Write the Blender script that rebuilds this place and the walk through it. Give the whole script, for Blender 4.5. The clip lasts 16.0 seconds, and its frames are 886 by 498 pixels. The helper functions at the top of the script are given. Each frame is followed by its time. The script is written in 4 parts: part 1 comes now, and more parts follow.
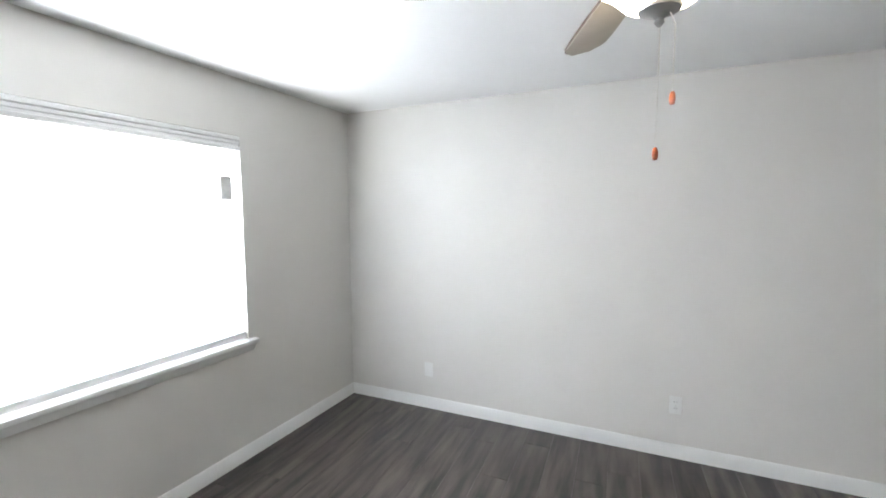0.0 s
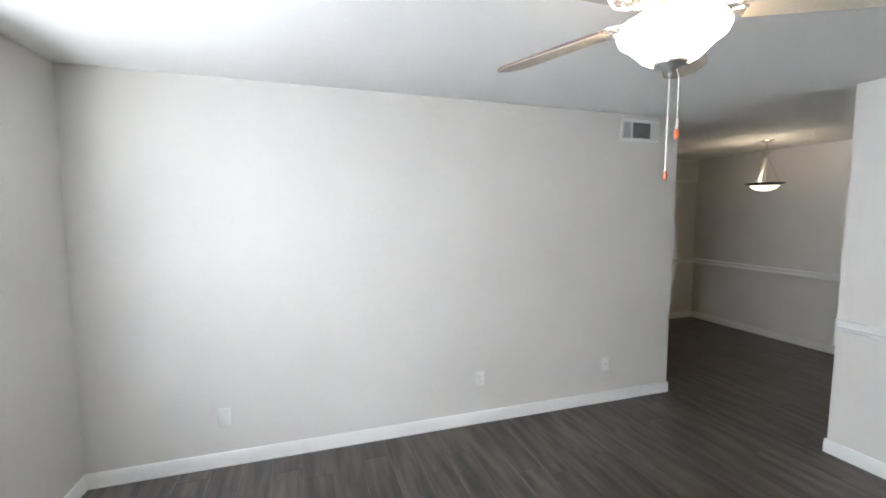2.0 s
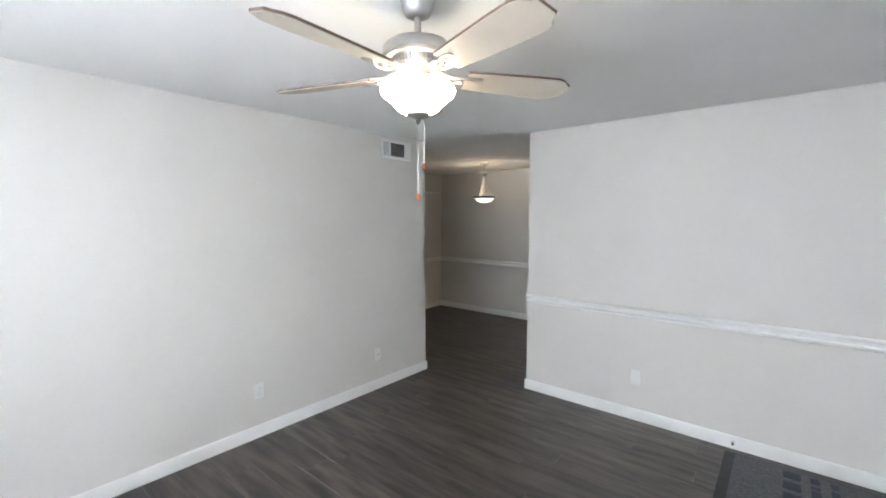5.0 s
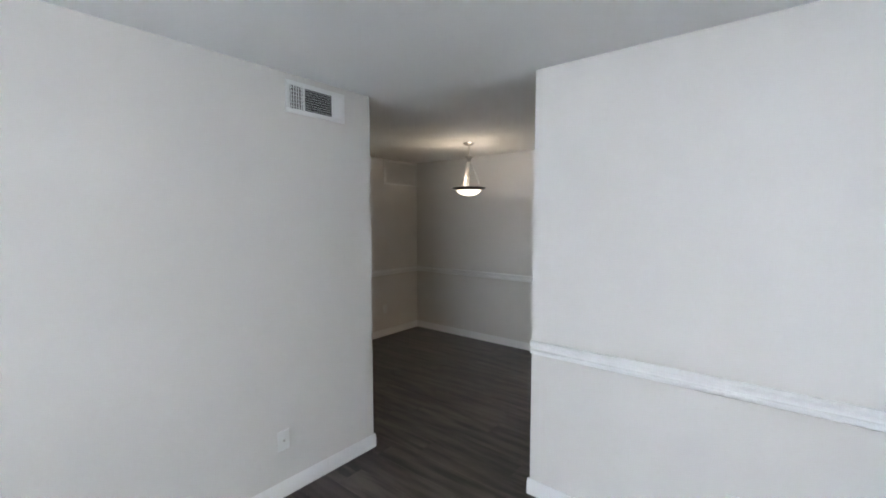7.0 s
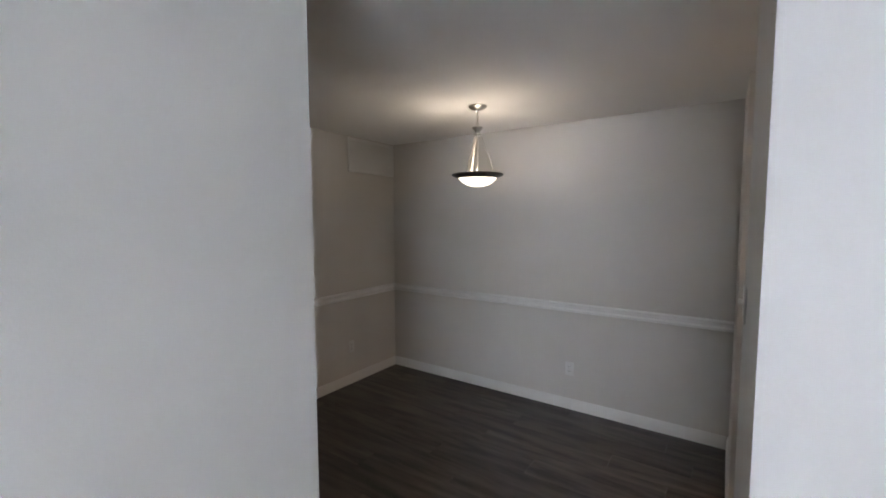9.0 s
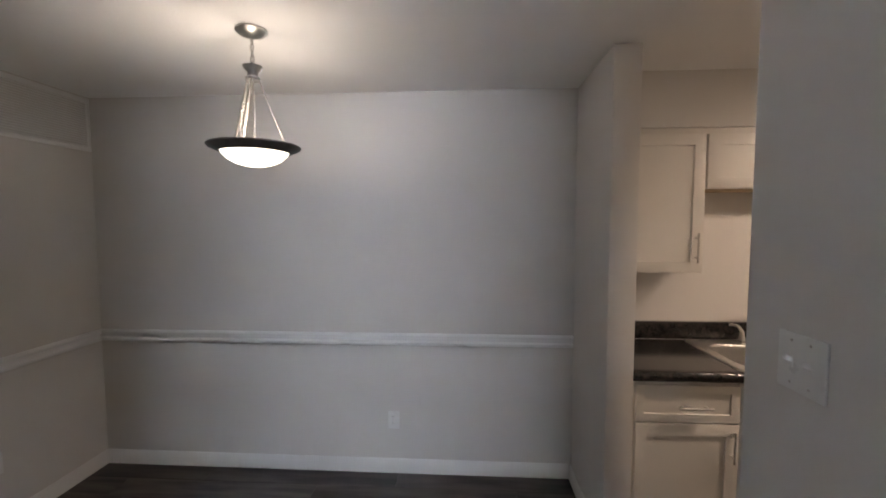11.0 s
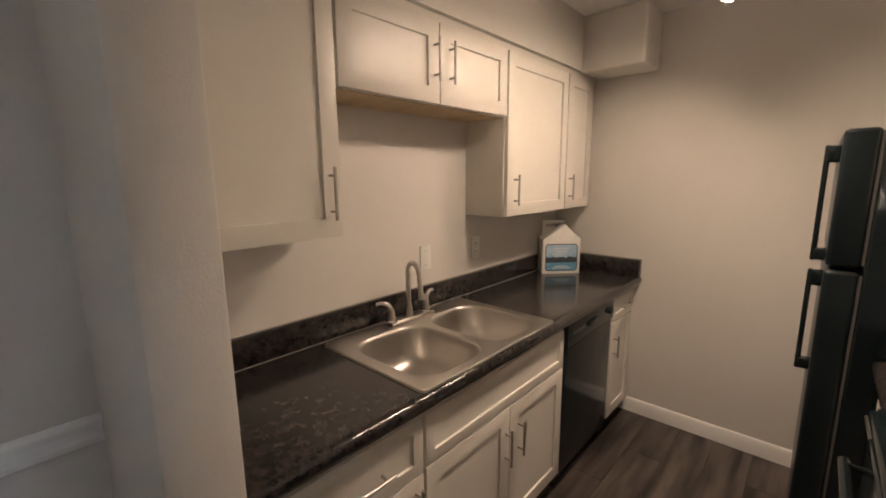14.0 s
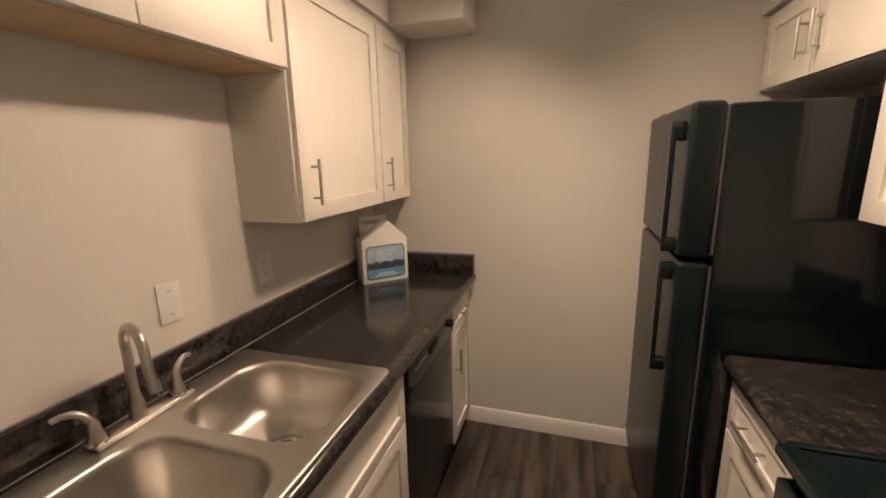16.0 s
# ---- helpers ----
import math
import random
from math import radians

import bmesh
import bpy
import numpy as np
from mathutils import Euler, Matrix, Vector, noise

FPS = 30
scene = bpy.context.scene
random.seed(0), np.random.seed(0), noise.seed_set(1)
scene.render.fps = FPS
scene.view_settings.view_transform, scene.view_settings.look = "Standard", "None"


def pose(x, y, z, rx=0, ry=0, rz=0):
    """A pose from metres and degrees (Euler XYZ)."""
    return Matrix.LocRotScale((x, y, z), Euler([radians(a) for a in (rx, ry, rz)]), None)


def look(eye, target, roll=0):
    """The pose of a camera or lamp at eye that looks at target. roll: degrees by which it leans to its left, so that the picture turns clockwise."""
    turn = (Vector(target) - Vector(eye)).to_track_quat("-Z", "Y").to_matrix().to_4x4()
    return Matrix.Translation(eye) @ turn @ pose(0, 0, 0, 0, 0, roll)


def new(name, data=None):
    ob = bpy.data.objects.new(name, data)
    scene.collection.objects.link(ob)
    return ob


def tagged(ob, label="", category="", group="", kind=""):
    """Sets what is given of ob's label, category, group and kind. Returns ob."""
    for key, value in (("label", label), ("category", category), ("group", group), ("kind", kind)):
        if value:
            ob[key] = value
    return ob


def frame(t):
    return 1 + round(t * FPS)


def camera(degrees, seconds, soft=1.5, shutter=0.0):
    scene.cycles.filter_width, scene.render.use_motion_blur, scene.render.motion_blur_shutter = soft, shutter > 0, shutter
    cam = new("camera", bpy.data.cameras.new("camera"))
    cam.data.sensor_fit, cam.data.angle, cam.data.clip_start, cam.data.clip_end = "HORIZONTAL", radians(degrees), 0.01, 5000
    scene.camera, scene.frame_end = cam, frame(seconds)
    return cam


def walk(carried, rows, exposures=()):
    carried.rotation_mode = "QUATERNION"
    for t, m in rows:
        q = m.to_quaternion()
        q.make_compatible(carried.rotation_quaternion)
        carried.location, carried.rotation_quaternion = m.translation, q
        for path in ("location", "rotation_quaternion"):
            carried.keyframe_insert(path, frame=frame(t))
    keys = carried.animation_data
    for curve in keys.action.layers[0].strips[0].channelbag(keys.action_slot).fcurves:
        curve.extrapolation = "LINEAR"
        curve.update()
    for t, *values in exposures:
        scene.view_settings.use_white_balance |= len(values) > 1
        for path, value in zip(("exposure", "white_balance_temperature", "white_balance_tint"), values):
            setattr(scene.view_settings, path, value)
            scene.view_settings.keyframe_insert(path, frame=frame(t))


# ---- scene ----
cam = camera(93.9, 16.0, 1.8)
PATH = [
    (0, (-0.183, 0.09, 1.594), (-0.959, 1.925, 1.416), -0.3),
    (0.5, (-0.407, 0.121, 1.602), (-0.852, 2.062, 1.418), -0.2),
    (1, (-0.653, 0.159, 1.618), (-0.695, 2.15, 1.434), -0.2),
    (1.5, (-0.885, 0.167, 1.627), (-0.553, 2.131, 1.445), -0.1),
    (2, (-1.068, 0.21, 1.615), (-0.425, 2.096, 1.441), -0.0),
    (2.5, (-1.218, 0.242, 1.624), (-0.308, 2.015, 1.456), 0.2),
    (3, (-1.36, 0.158, 1.635), (-0.239, 1.806, 1.474), 0.1),
    (3.5, (-1.481, 0.042, 1.639), (-0.192, 1.564, 1.485), -0.0),
    (4, (-1.539, -0.043, 1.637), (-0.1, 1.338, 1.485), 0.1),
    (4.5, (-1.457, -0.023, 1.645), (0.065, 1.265, 1.488), -0.0),
    (7, (0.129, 0.847, 1.61), (1.683, 2.097, 1.464), -0.0),
    (7.5, (0.447, 1.134, 1.62), (2.003, 2.382, 1.472), 0.1),
    (8, (0.745, 1.436, 1.635), (2.305, 2.679, 1.484), 0.1),
    (10.3, (1.749, 2.449, 1.635), (3.655, 3.039, 1.497), 0.0),
    (10.5, (1.842, 2.497, 1.634), (3.785, 2.95, 1.498), 0.1),
    (11, (2.092, 2.554, 1.621), (4.084, 2.675, 1.492), -0.1),
    (11.5, (2.368, 2.541, 1.611), (4.351, 2.315, 1.485), 0.1),
    (12, (2.665, 2.532, 1.601), (4.568, 1.931, 1.465), -0.3),
    (12.5, (2.911, 2.457, 1.583), (4.678, 1.533, 1.433), -0.2),
    (13, (3.087, 2.314, 1.564), (4.682, 1.12, 1.395), -0.1),
    (13.5, (3.216, 2.195, 1.54), (4.646, 0.82, 1.287), -0.3),
    (14, (3.302, 2.037, 1.528), (4.626, 0.578, 1.184), -0.5),
    (14.5, (3.381, 1.881, 1.537), (4.599, 0.342, 1.149), -0.7),
    (15, (3.484, 1.742, 1.537), (4.551, 0.101, 1.127), -1.0),
    (15.5, (3.544, 1.607, 1.534), (4.42, -0.142, 1.115), -1.2),
    (16, (3.594, 1.497, 1.533), (4.17, -0.368, 1.099), -1.3),
]
EXPOSURES = [(0.0, -0.22, 6500, 9), (0.8, -0.14, 6500, 9), (4.5, -0.12, 6480, 9), (7.0, -0.08, 6200, 9), (8.2, -0.02, 6150, 10), (10.3, 0.15, 5980, 13), (12.5, 0.29, 5900, 13), (14.0, 0.29, 6150, 12), (16.0, 0.32, 6420, 11)]
walk(cam, [(t, look(e, a, r)) for t, e, a, r in PATH], EXPOSURES)

# ---- plan, in metres ----
XW, XD, XE, YDN, YKS, H = -2.31, 2.26, 4.665, 4.99, -0.642, 2.42
YS, XN_END, YD_END, XKW = -2.7, 2.022, 1.908, 2.50
FAN = (-0.116, 1.105)
PEND = (3.816, 3.455)

# ---- light ----
world = bpy.data.worlds.new("world")
scene.world = world
world.use_nodes = True
sky = world.node_tree.nodes.new("ShaderNodeTexSky")
sky.sky_type, sky.sun_disc, sky.sun_elevation, sky.sun_rotation = "NISHITA", False, radians(50), radians(200)
world.node_tree.links.new(sky.outputs[0], world.node_tree.nodes["Background"].inputs[0])
world.node_tree.nodes["Background"].inputs[1].default_value = 0.1


def lamp(name, kind, at, to, watts, colour, size=0.05, size_y=None, cone=None):
    data = bpy.data.lights.new(name, kind)
    data.energy, data.color = watts, colour
    if kind == "AREA":
        data.shape, data.size, data.size_y = "RECTANGLE", size, size_y
    else:
        data.shadow_soft_size = size
    if cone:
        data.spot_size, data.spot_blend = radians(cone), 1.0
    ob = new(name, data)
    ob.matrix_world = look(at, to)
    return ob


WARM = (1.0, 0.72, 0.49)
# south end is unseen: window and lamp are widened there to spread the daylight
WIN_Y0, WIN_Y1, WIN_Z0, WIN_Z1 = -0.51, 2.005, 0.785, 2.068
# the window wall stands a little out of square, turned about its north corner
WEST = Matrix.Translation((XW, 3.046, 0)) @ Matrix.Rotation(radians(-2.8), 4, "Z") @ Matrix.Translation((-XW, -3.046, 0))
lamp("window_daylight", "AREA", WEST @ Vector((-2.385, (WIN_Y0 + WIN_Y1) / 2, 1.43)), WEST @ Vector((0, (WIN_Y0 + WIN_Y1) / 2, 1.43)), 445, (0.93, 0.965, 1.0), 2.4, 1.2)
lamp("pendant_bulb", "POINT", (PEND[0], PEND[1], 1.962), (PEND[0], PEND[1], 0), 5.5, (1.0, 0.80, 0.60), 0.035)


# ---- materials ----
def mat(name, c1, c2=None, scale=6.0, rough=0.6, metal=0.0, bump=0.0, bscale=120.0, stretch=(1, 1, 1), rvar=0.08, coat=0.0, spec=0.5):
    """A principled material with two colours mixed by coarse and fine noise, uneven gloss and fine relief."""
    m = bpy.data.materials.new(name)
    m.use_nodes = True
    nt, ln = m.node_tree, m.node_tree.links
    b = nt.nodes["Principled BSDF"]
    b.inputs["Metallic"].default_value, b.inputs["Specular IOR Level"].default_value = metal, spec
    b.inputs["Coat Weight"].default_value = coat
    b.inputs["Coat Roughness"].default_value = 0.08
    c2 = c2 or tuple(0.9 * v for v in c1)
    geo, mp = nt.nodes.new("ShaderNodeNewGeometry"), nt.nodes.new("ShaderNodeMapping")
    ln.new(geo.outputs["Position"], mp.inputs[0])
    mp.inputs["Scale"].default_value = stretch
    n1, n2 = nt.nodes.new("ShaderNodeTexNoise"), nt.nodes.new("ShaderNodeTexNoise")
    for n, s, d in ((n1, scale, 6), (n2, bscale, 3)):
        n.inputs["Scale"].default_value, n.inputs["Detail"].default_value = s, d
        ln.new(mp.outputs[0], n.inputs["Vector"])
    rng = nt.nodes.new("ShaderNodeMapRange")
    rng.inputs[1].default_value, rng.inputs[2].default_value = 0.35, 0.65
    ln.new(n1.outputs["Fac"], rng.inputs[0])
    mix = nt.nodes.new("ShaderNodeMix")
    mix.data_type = "RGBA"
    mix.inputs[6].default_value, mix.inputs[7].default_value = (*c1, 1), (*c2, 1)
    ln.new(rng.outputs[0], mix.inputs[0])
    ln.new(mix.outputs[2], b.inputs["Base Color"])
    rr = nt.nodes.new("ShaderNodeMapRange")
    rr.inputs[3].default_value, rr.inputs[4].default_value = max(0.02, rough - rvar), min(1, rough + rvar)
    ln.new(n1.outputs["Fac"], rr.inputs[0])
    ln.new(rr.outputs[0], b.inputs["Roughness"])
    if bump:
        bp = nt.nodes.new("ShaderNodeBump")
        bp.inputs["Strength"].default_value, bp.inputs["Distance"].default_value = bump, 0.002
        ln.new(n2.outputs["Fac"], bp.inputs["Height"])
        ln.new(bp.outputs[0], b.inputs["Normal"])
    return m


def glow(name, colour, strength):
    m = bpy.data.materials.new(name)
    m.use_nodes = True
    b = m.node_tree.nodes["Principled BSDF"]
    b.inputs["Base Color"].default_value = (0.9, 0.88, 0.82, 1)
    b.inputs["Roughness"].default_value = 0.25
    b.inputs["Emission Color"].default_value = (*colour, 1)
    b.inputs["Emission Strength"].default_value = strength
    return m


def plank_material():
    m = mat("plank_wood", (0.010, 0.0088, 0.0083), (0.086, 0.070, 0.062), 3.2, 0.36, 0, 0.25, 60, (5.0, 0.62, 1), 0.08)
    nt, ln = m.node_tree, m.node_tree.links
    info = nt.nodes.new("ShaderNodeObjectInfo")
    mp = next(n for n in nt.nodes if n.bl_idname == "ShaderNodeMapping")
    mul = nt.nodes.new("ShaderNodeVectorMath")
    mul.operation = "SCALE"
    mul.inputs[0].default_value = (37, 91, 53)
    ln.new(info.outputs["Random"], mul.inputs["Scale"])
    ln.new(mul.outputs[0], mp.inputs["Location"])
    hue = nt.nodes.new("ShaderNodeHueSaturation")
    rng = nt.nodes.new("ShaderNodeMapRange")
    rng.inputs[3].default_value, rng.inputs[4].default_value = 0.74, 1.25
    ln.new(info.outputs["Random"], rng.inputs[0])
    ln.new(rng.outputs[0], hue.inputs["Value"])
    mix = next(n for n in nt.nodes if n.bl_idname == "ShaderNodeMix")
    ln.new(mix.outputs[2], hue.inputs["Color"])
    ln.new(hue.outputs[0], nt.nodes["Principled BSDF"].inputs["Base Color"])
    return m


def blind_material():
    m = mat("blind_vinyl", (0.86, 0.87, 0.88), (0.82, 0.83, 0.85), 8, 0.4)
    nt, ln = m.node_tree, m.node_tree.links
    tr, mx = nt.nodes.new("ShaderNodeBsdfTranslucent"), nt.nodes.new("ShaderNodeMixShader")
    tr.inputs[0].default_value = (0.9, 0.92, 0.95, 1)
    mx.inputs[0].default_value = 0.5
    ln.new(nt.nodes["Principled BSDF"].outputs[0], mx.inputs[1])
    ln.new(tr.outputs[0], mx.inputs[2])
    ln.new(mx.outputs[0], nt.nodes["Material Output"].inputs[0])
    return m


def glass_material():
    m = bpy.data.materials.new("window_glass")
    m.use_nodes = True
    b = m.node_tree.nodes["Principled BSDF"]
    b.inputs["Transmission Weight"].default_value, b.inputs["Roughness"].default_value, b.inputs["IOR"].default_value = 1, 0.01, 1.45
    return m


PAINT = mat("wall_paint", (0.665, 0.645, 0.615), (0.635, 0.615, 0.585), 1.6, 0.62, 0, 0.22, 160)
CEIL = mat("ceiling_paint", (0.88, 0.88, 0.875), (0.855, 0.855, 0.85), 1.2, 0.85, 0, 0.5, 110)
TRIM = mat("trim_paint", (0.80, 0.80, 0.79), (0.76, 0.76, 0.75), 3, 0.33, 0, 0.1, 50)
PLANK = plank_material()
SUB = mat("subfloor", (0.02, 0.018, 0.016), None, 10, 0.9)
CAB = mat("cabinet_paint", (0.72, 0.695, 0.645), (0.685, 0.66, 0.61), 3, 0.36, 0, 0.1, 80)
CAB_RAW = mat("cabinet_underside", (0.55, 0.41, 0.26), (0.48, 0.35, 0.21), 3, 0.6, 0, 0.2, 60, (1, 6, 1))
NICKEL = mat("brushed_nickel", (0.55, 0.53, 0.50), (0.48, 0.46, 0.43), 30, 0.32, 1, 0.1, 200)
STEEL = mat("stainless_steel", (0.60, 0.58, 0.55), (0.54, 0.52, 0.49), 3, 0.35, 1, 0.0, 260, (1, 1, 1), 0.03)
CHROME = mat("chrome", (0.75, 0.75, 0.75), None, 20, 0.1, 1)
FANM = mat("fan_pewter", (0.42, 0.41, 0.40), (0.37, 0.36, 0.35), 12, 0.38, 0.75, 0.1, 200)
BLADE = mat("fan_blade", (0.48, 0.43, 0.36), (0.42, 0.37, 0.31), 5, 0.5, 0, 0.1, 60, (1, 1, 1))
BLADE_EDGE = mat("fan_blade_edge", (0.10, 0.06, 0.04), None, 8, 0.5)
BRONZE = mat("dark_rim", (0.10, 0.09, 0.085), (0.07, 0.065, 0.06), 14, 0.35, 0.8)
FOB = mat("cherry_wood", (0.42, 0.10, 0.03), (0.28, 0.06, 0.02), 40, 0.35, 0, 0, 100, (1, 1, 4))
CORD = mat("chain_metal", (0.70, 0.68, 0.64), None, 60, 0.3, 0.7)
PLATE = mat("plate_plastic", (0.74, 0.74, 0.72), (0.71, 0.71, 0.69), 10, 0.3)
GREY_PLASTIC = mat("grey_plastic", (0.66, 0.66, 0.65), (0.58, 0.58, 0.57), 40, 0.45)
SLOT = mat("dark_slot", (0.02, 0.02, 0.02), None, 10, 0.6)
DUCT_SHADE = mat("duct_shade", (0.045, 0.045, 0.045), None, 10, 0.8)
BLACK = mat("black_enamel", (0.006, 0.011, 0.013), (0.009, 0.015, 0.017), 6, 0.14, 0, 0.05, 240, (1, 1, 1), 0.05, 0.0, 0.4)
BLACK_TEX = mat("black_textured", (0.006, 0.010, 0.012), (0.009, 0.014, 0.016), 9, 0.14, 0, 0.03, 320, (1, 1, 1), 0.04, 0.0, 0.28)
FRIDGE = mat("black_gloss_shell", (0.005, 0.009, 0.011), (0.007, 0.012, 0.014), 5, 0.10, 0, 0.012, 260, (1, 1, 1), 0.03, 0.0, 0.5)
FRIDGE_DOOR = mat("black_pebbled_door", (0.006, 0.011, 0.014), (0.008, 0.014, 0.017), 5, 0.30, 0, 0.25, 420, (1, 1, 1), 0.03, 0.0, 0.3)
NICKEL_SOFT = mat("satin_nickel", (0.50, 0.48, 0.45), (0.44, 0.42, 0.39), 30, 0.55, 1)
CAULK = mat("caulk", (0.36, 0.34, 0.31), None, 20, 0.6)
GASKET = mat("grey_gasket", (0.10, 0.10, 0.10), None, 10, 0.6)
LAMINATE = mat("granite_laminate", (0.011, 0.0125, 0.0145), (0.066, 0.054, 0.047), 38, 0.15, 0, 0.0, 200, (1, 1, 1), 0.01)
for n in LAMINATE.node_tree.nodes:
    if n.bl_idname == "ShaderNodeTexNoise":
        n.inputs["Detail"].default_value, n.inputs["Roughness"].default_value = 12, 0.78
    if n.bl_idname == "ShaderNodeMapRange" and n.inputs[1].default_value > 0.3:
        n.inputs[1].default_value, n.inputs[2].default_value = 0.43, 0.70
MATG = mat("mat_rubber", (0.105, 0.11, 0.118), (0.058, 0.063, 0.072), 70, 0.85, 0, 0.8, 300)
MAT_EDGE = mat("mat_border", (0.022, 0.022, 0.024), None, 20, 0.7, 0, 0.5, 200)
MAT_INK = mat("mat_ink", (0.018, 0.022, 0.042), (0.040, 0.045, 0.060), 60, 0.9)
PAPER = mat("white_carton", (0.78, 0.77, 0.74), (0.74, 0.73, 0.70), 6, 0.4)
INK_NAVY = mat("print_navy", (0.02, 0.03, 0.07), None, 20, 0.4)
INK_SKY = mat("print_sky", (0.30, 0.48, 0.66), (0.52, 0.62, 0.70), 14, 0.4)
INK_TREE = mat("print_trees", (0.02, 0.05, 0.07), (0.07, 0.07, 0.08), 60, 0.4)
INK_WATER = mat("print_water", (0.08, 0.25, 0.42), (0.20, 0.42, 0.58), 40, 0.4, 0, 0, 100, (1, 1, 5))
INK_PALE = mat("print_pale", (0.62, 0.70, 0.76), None, 20, 0.4)
GLASS = glass_material()
BLIND = blind_material()
GLOBE = glow("lit_globe_glass", (1.0, 0.84, 0.62), 24)
BOWL = glow("lit_bowl_glass", (1.0, 0.86, 0.66), 2.6)
BULB = glow("lit_bulb", (1.0, 0.84, 0.62), 14)


# ---- building helpers ----
def cube(lo, hi, bevel=0.0, seg=2):
    bm = bmesh.new()
    bmesh.ops.create_cube(bm, size=1)
    lo, hi = [min(a, b) for a, b in zip(lo, hi)], [max(a, b) for a, b in zip(lo, hi)]
    for v in bm.verts:
        v.co = Vector([lo[i] + (v.co[i] + 0.5) * (hi[i] - lo[i]) for i in range(3)])
    if bevel:
        bmesh.ops.bevel(bm, geom=bm.edges[:], offset=min(bevel, 0.45 * min(b - a for a, b in zip(lo, hi))), segments=seg, affect="EDGES", profile=0.5)
    return bm


def joined(*bms):
    out = bmesh.new()
    for b in bms:
        me = bpy.data.meshes.new("tmp")
        b.to_mesh(me)
        out.from_mesh(me)
        bpy.data.meshes.remove(me)
        b.free()
    return out


def moved(bm, m):
    bmesh.ops.transform(bm, matrix=m, verts=bm.verts[:])
    return bm


def lathe(profile, n=32, at=(0, 0, 0)):
    """A turned shape from (radius, height) pairs, about the z axis."""
    bm = bmesh.new()
    rings = []
    for r, z in profile:
        if r < 1e-5:
            rings.append([bm.verts.new((at[0], at[1], at[2] + z))])
        else:
            rings.append([bm.verts.new((at[0] + r * math.cos(2 * math.pi * i / n), at[1] + r * math.sin(2 * math.pi * i / n), at[2] + z)) for i in range(n)])
    for a, b in zip(rings, rings[1:]):
        for i in range(n):
            j = (i + 1) % n
            if len(a) == 1 and len(b) > 1:
                bm.faces.new((a[0], b[j], b[i]))
            elif len(b) == 1 and len(a) > 1:
                bm.faces.new((a[i], a[j], b[0]))
            elif len(a) > 1:
                bm.faces.new((a[i], a[j], b[j], b[i]))
    bmesh.ops.recalc_face_normals(bm, faces=bm.faces[:])
    return bm


def tube(points, radii, n=12):
    """A round bar along a line of points."""
    bm = bmesh.new()
    pts = [Vector(p) for p in points]
    radii = radii if isinstance(radii, (list, tuple)) else [radii] * len(pts)
    side, rings = None, []
    for i, p in enumerate(pts):
        d = (pts[min(i + 1, len(pts) - 1)] - pts[max(i - 1, 0)]).normalized()
        if side is None:
            side = d.orthogonal().normalized()
        side = (side - d * side.dot(d)).normalized()
        up = d.cross(side)
        rings.append([bm.verts.new(p + radii[i] * (math.cos(2 * math.pi * k / n) * side + math.sin(2 * math.pi * k / n) * up)) for k in range(n)])
    for a, b in zip(rings, rings[1:]):
        for k in range(n):
            bm.faces.new((a[k], a[(k + 1) % n], b[(k + 1) % n], b[k]))
    bm.faces.new(rings[0][::-1])
    bm.faces.new(rings[-1])
    bmesh.ops.recalc_face_normals(bm, faces=bm.faces[:])
    return bm


def prism(outline, axis, a, b):
    """A flat outline of (u, v) pairs drawn out along an axis from a to b."""
    def place(u, v, w):
        return {"x": (w, u, v), "y": (u, w, v), "z": (u, v, w)}[axis]
    bm = bmesh.new()
    r0, r1 = [[bm.verts.new(place(u, v, w)) for u, v in outline] for w in (a, b)]
    n = len(outline)
    for i in range(n):
        bm.faces.new((r0[i], r0[(i + 1) % n], r1[(i + 1) % n], r1[i]))
    bm.faces.new(r0[::-1])
    bm.faces.new(r1)
    bmesh.ops.recalc_face_normals(bm, faces=bm.faces[:])
    return bm


def mesh_of(name, bm, material, smooth=True):
    me = bpy.data.meshes.new(name)
    bm.to_mesh(me)
    bm.free()
    me.materials.append(material)
    if smooth:
        me.shade_smooth()
        me.set_sharp_from_angle(angle=radians(38))
    return me


def part(name, bm, material, parent, label=""):
    ob = new(name, mesh_of(name, bm, material))
    ob.parent = parent
    return tagged(ob, label)


def thing(name, at, label, category, group="", turn=0.0):
    ob = new(name)
    ob.empty_display_size = 0.1
    ob.matrix_world = pose(*at, 0, 0, turn)
    return tagged(ob, label, category, group)


def setting(name, bm, material, label=""):
    return tagged(new(name, mesh_of(name, bm, material)), label, kind="structure")


# ---- walls, ceiling ----
def yn(x):
    """The living room's north wall, a little out of square."""
    return 3.028 - 0.0138 * x


SKEW = -0.79
T = 0.12
Z0 = -0.01
setting("wall_north", prism([(XW - T, yn(XW - T)), (XN_END, yn(XN_END)), (XN_END, yn(XN_END) + T), (XW - T, yn(XW - T) + T)], "z", Z0, H), PAINT, "greige painted wall with a white register near its end")
setting("wall_west", moved(joined(cube((XW - T, YS - 0.2, Z0), (XW, WIN_Y0, H)), cube((XW - T, WIN_Y1, Z0), (XW, yn(XW), H)), cube((XW - T, WIN_Y0, Z0), (XW, WIN_Y1, WIN_Z0 - 0.03)), cube((XW - T, WIN_Y0, WIN_Z1), (XW, WIN_Y1, H))), WEST), PAINT, "greige painted wall around the window")
# out of view: added only to close the living room and hold its light
setting("wall_south_unseen", cube((XW - 0.27, YS - T, Z0), (XD, YS, H)), PAINT)
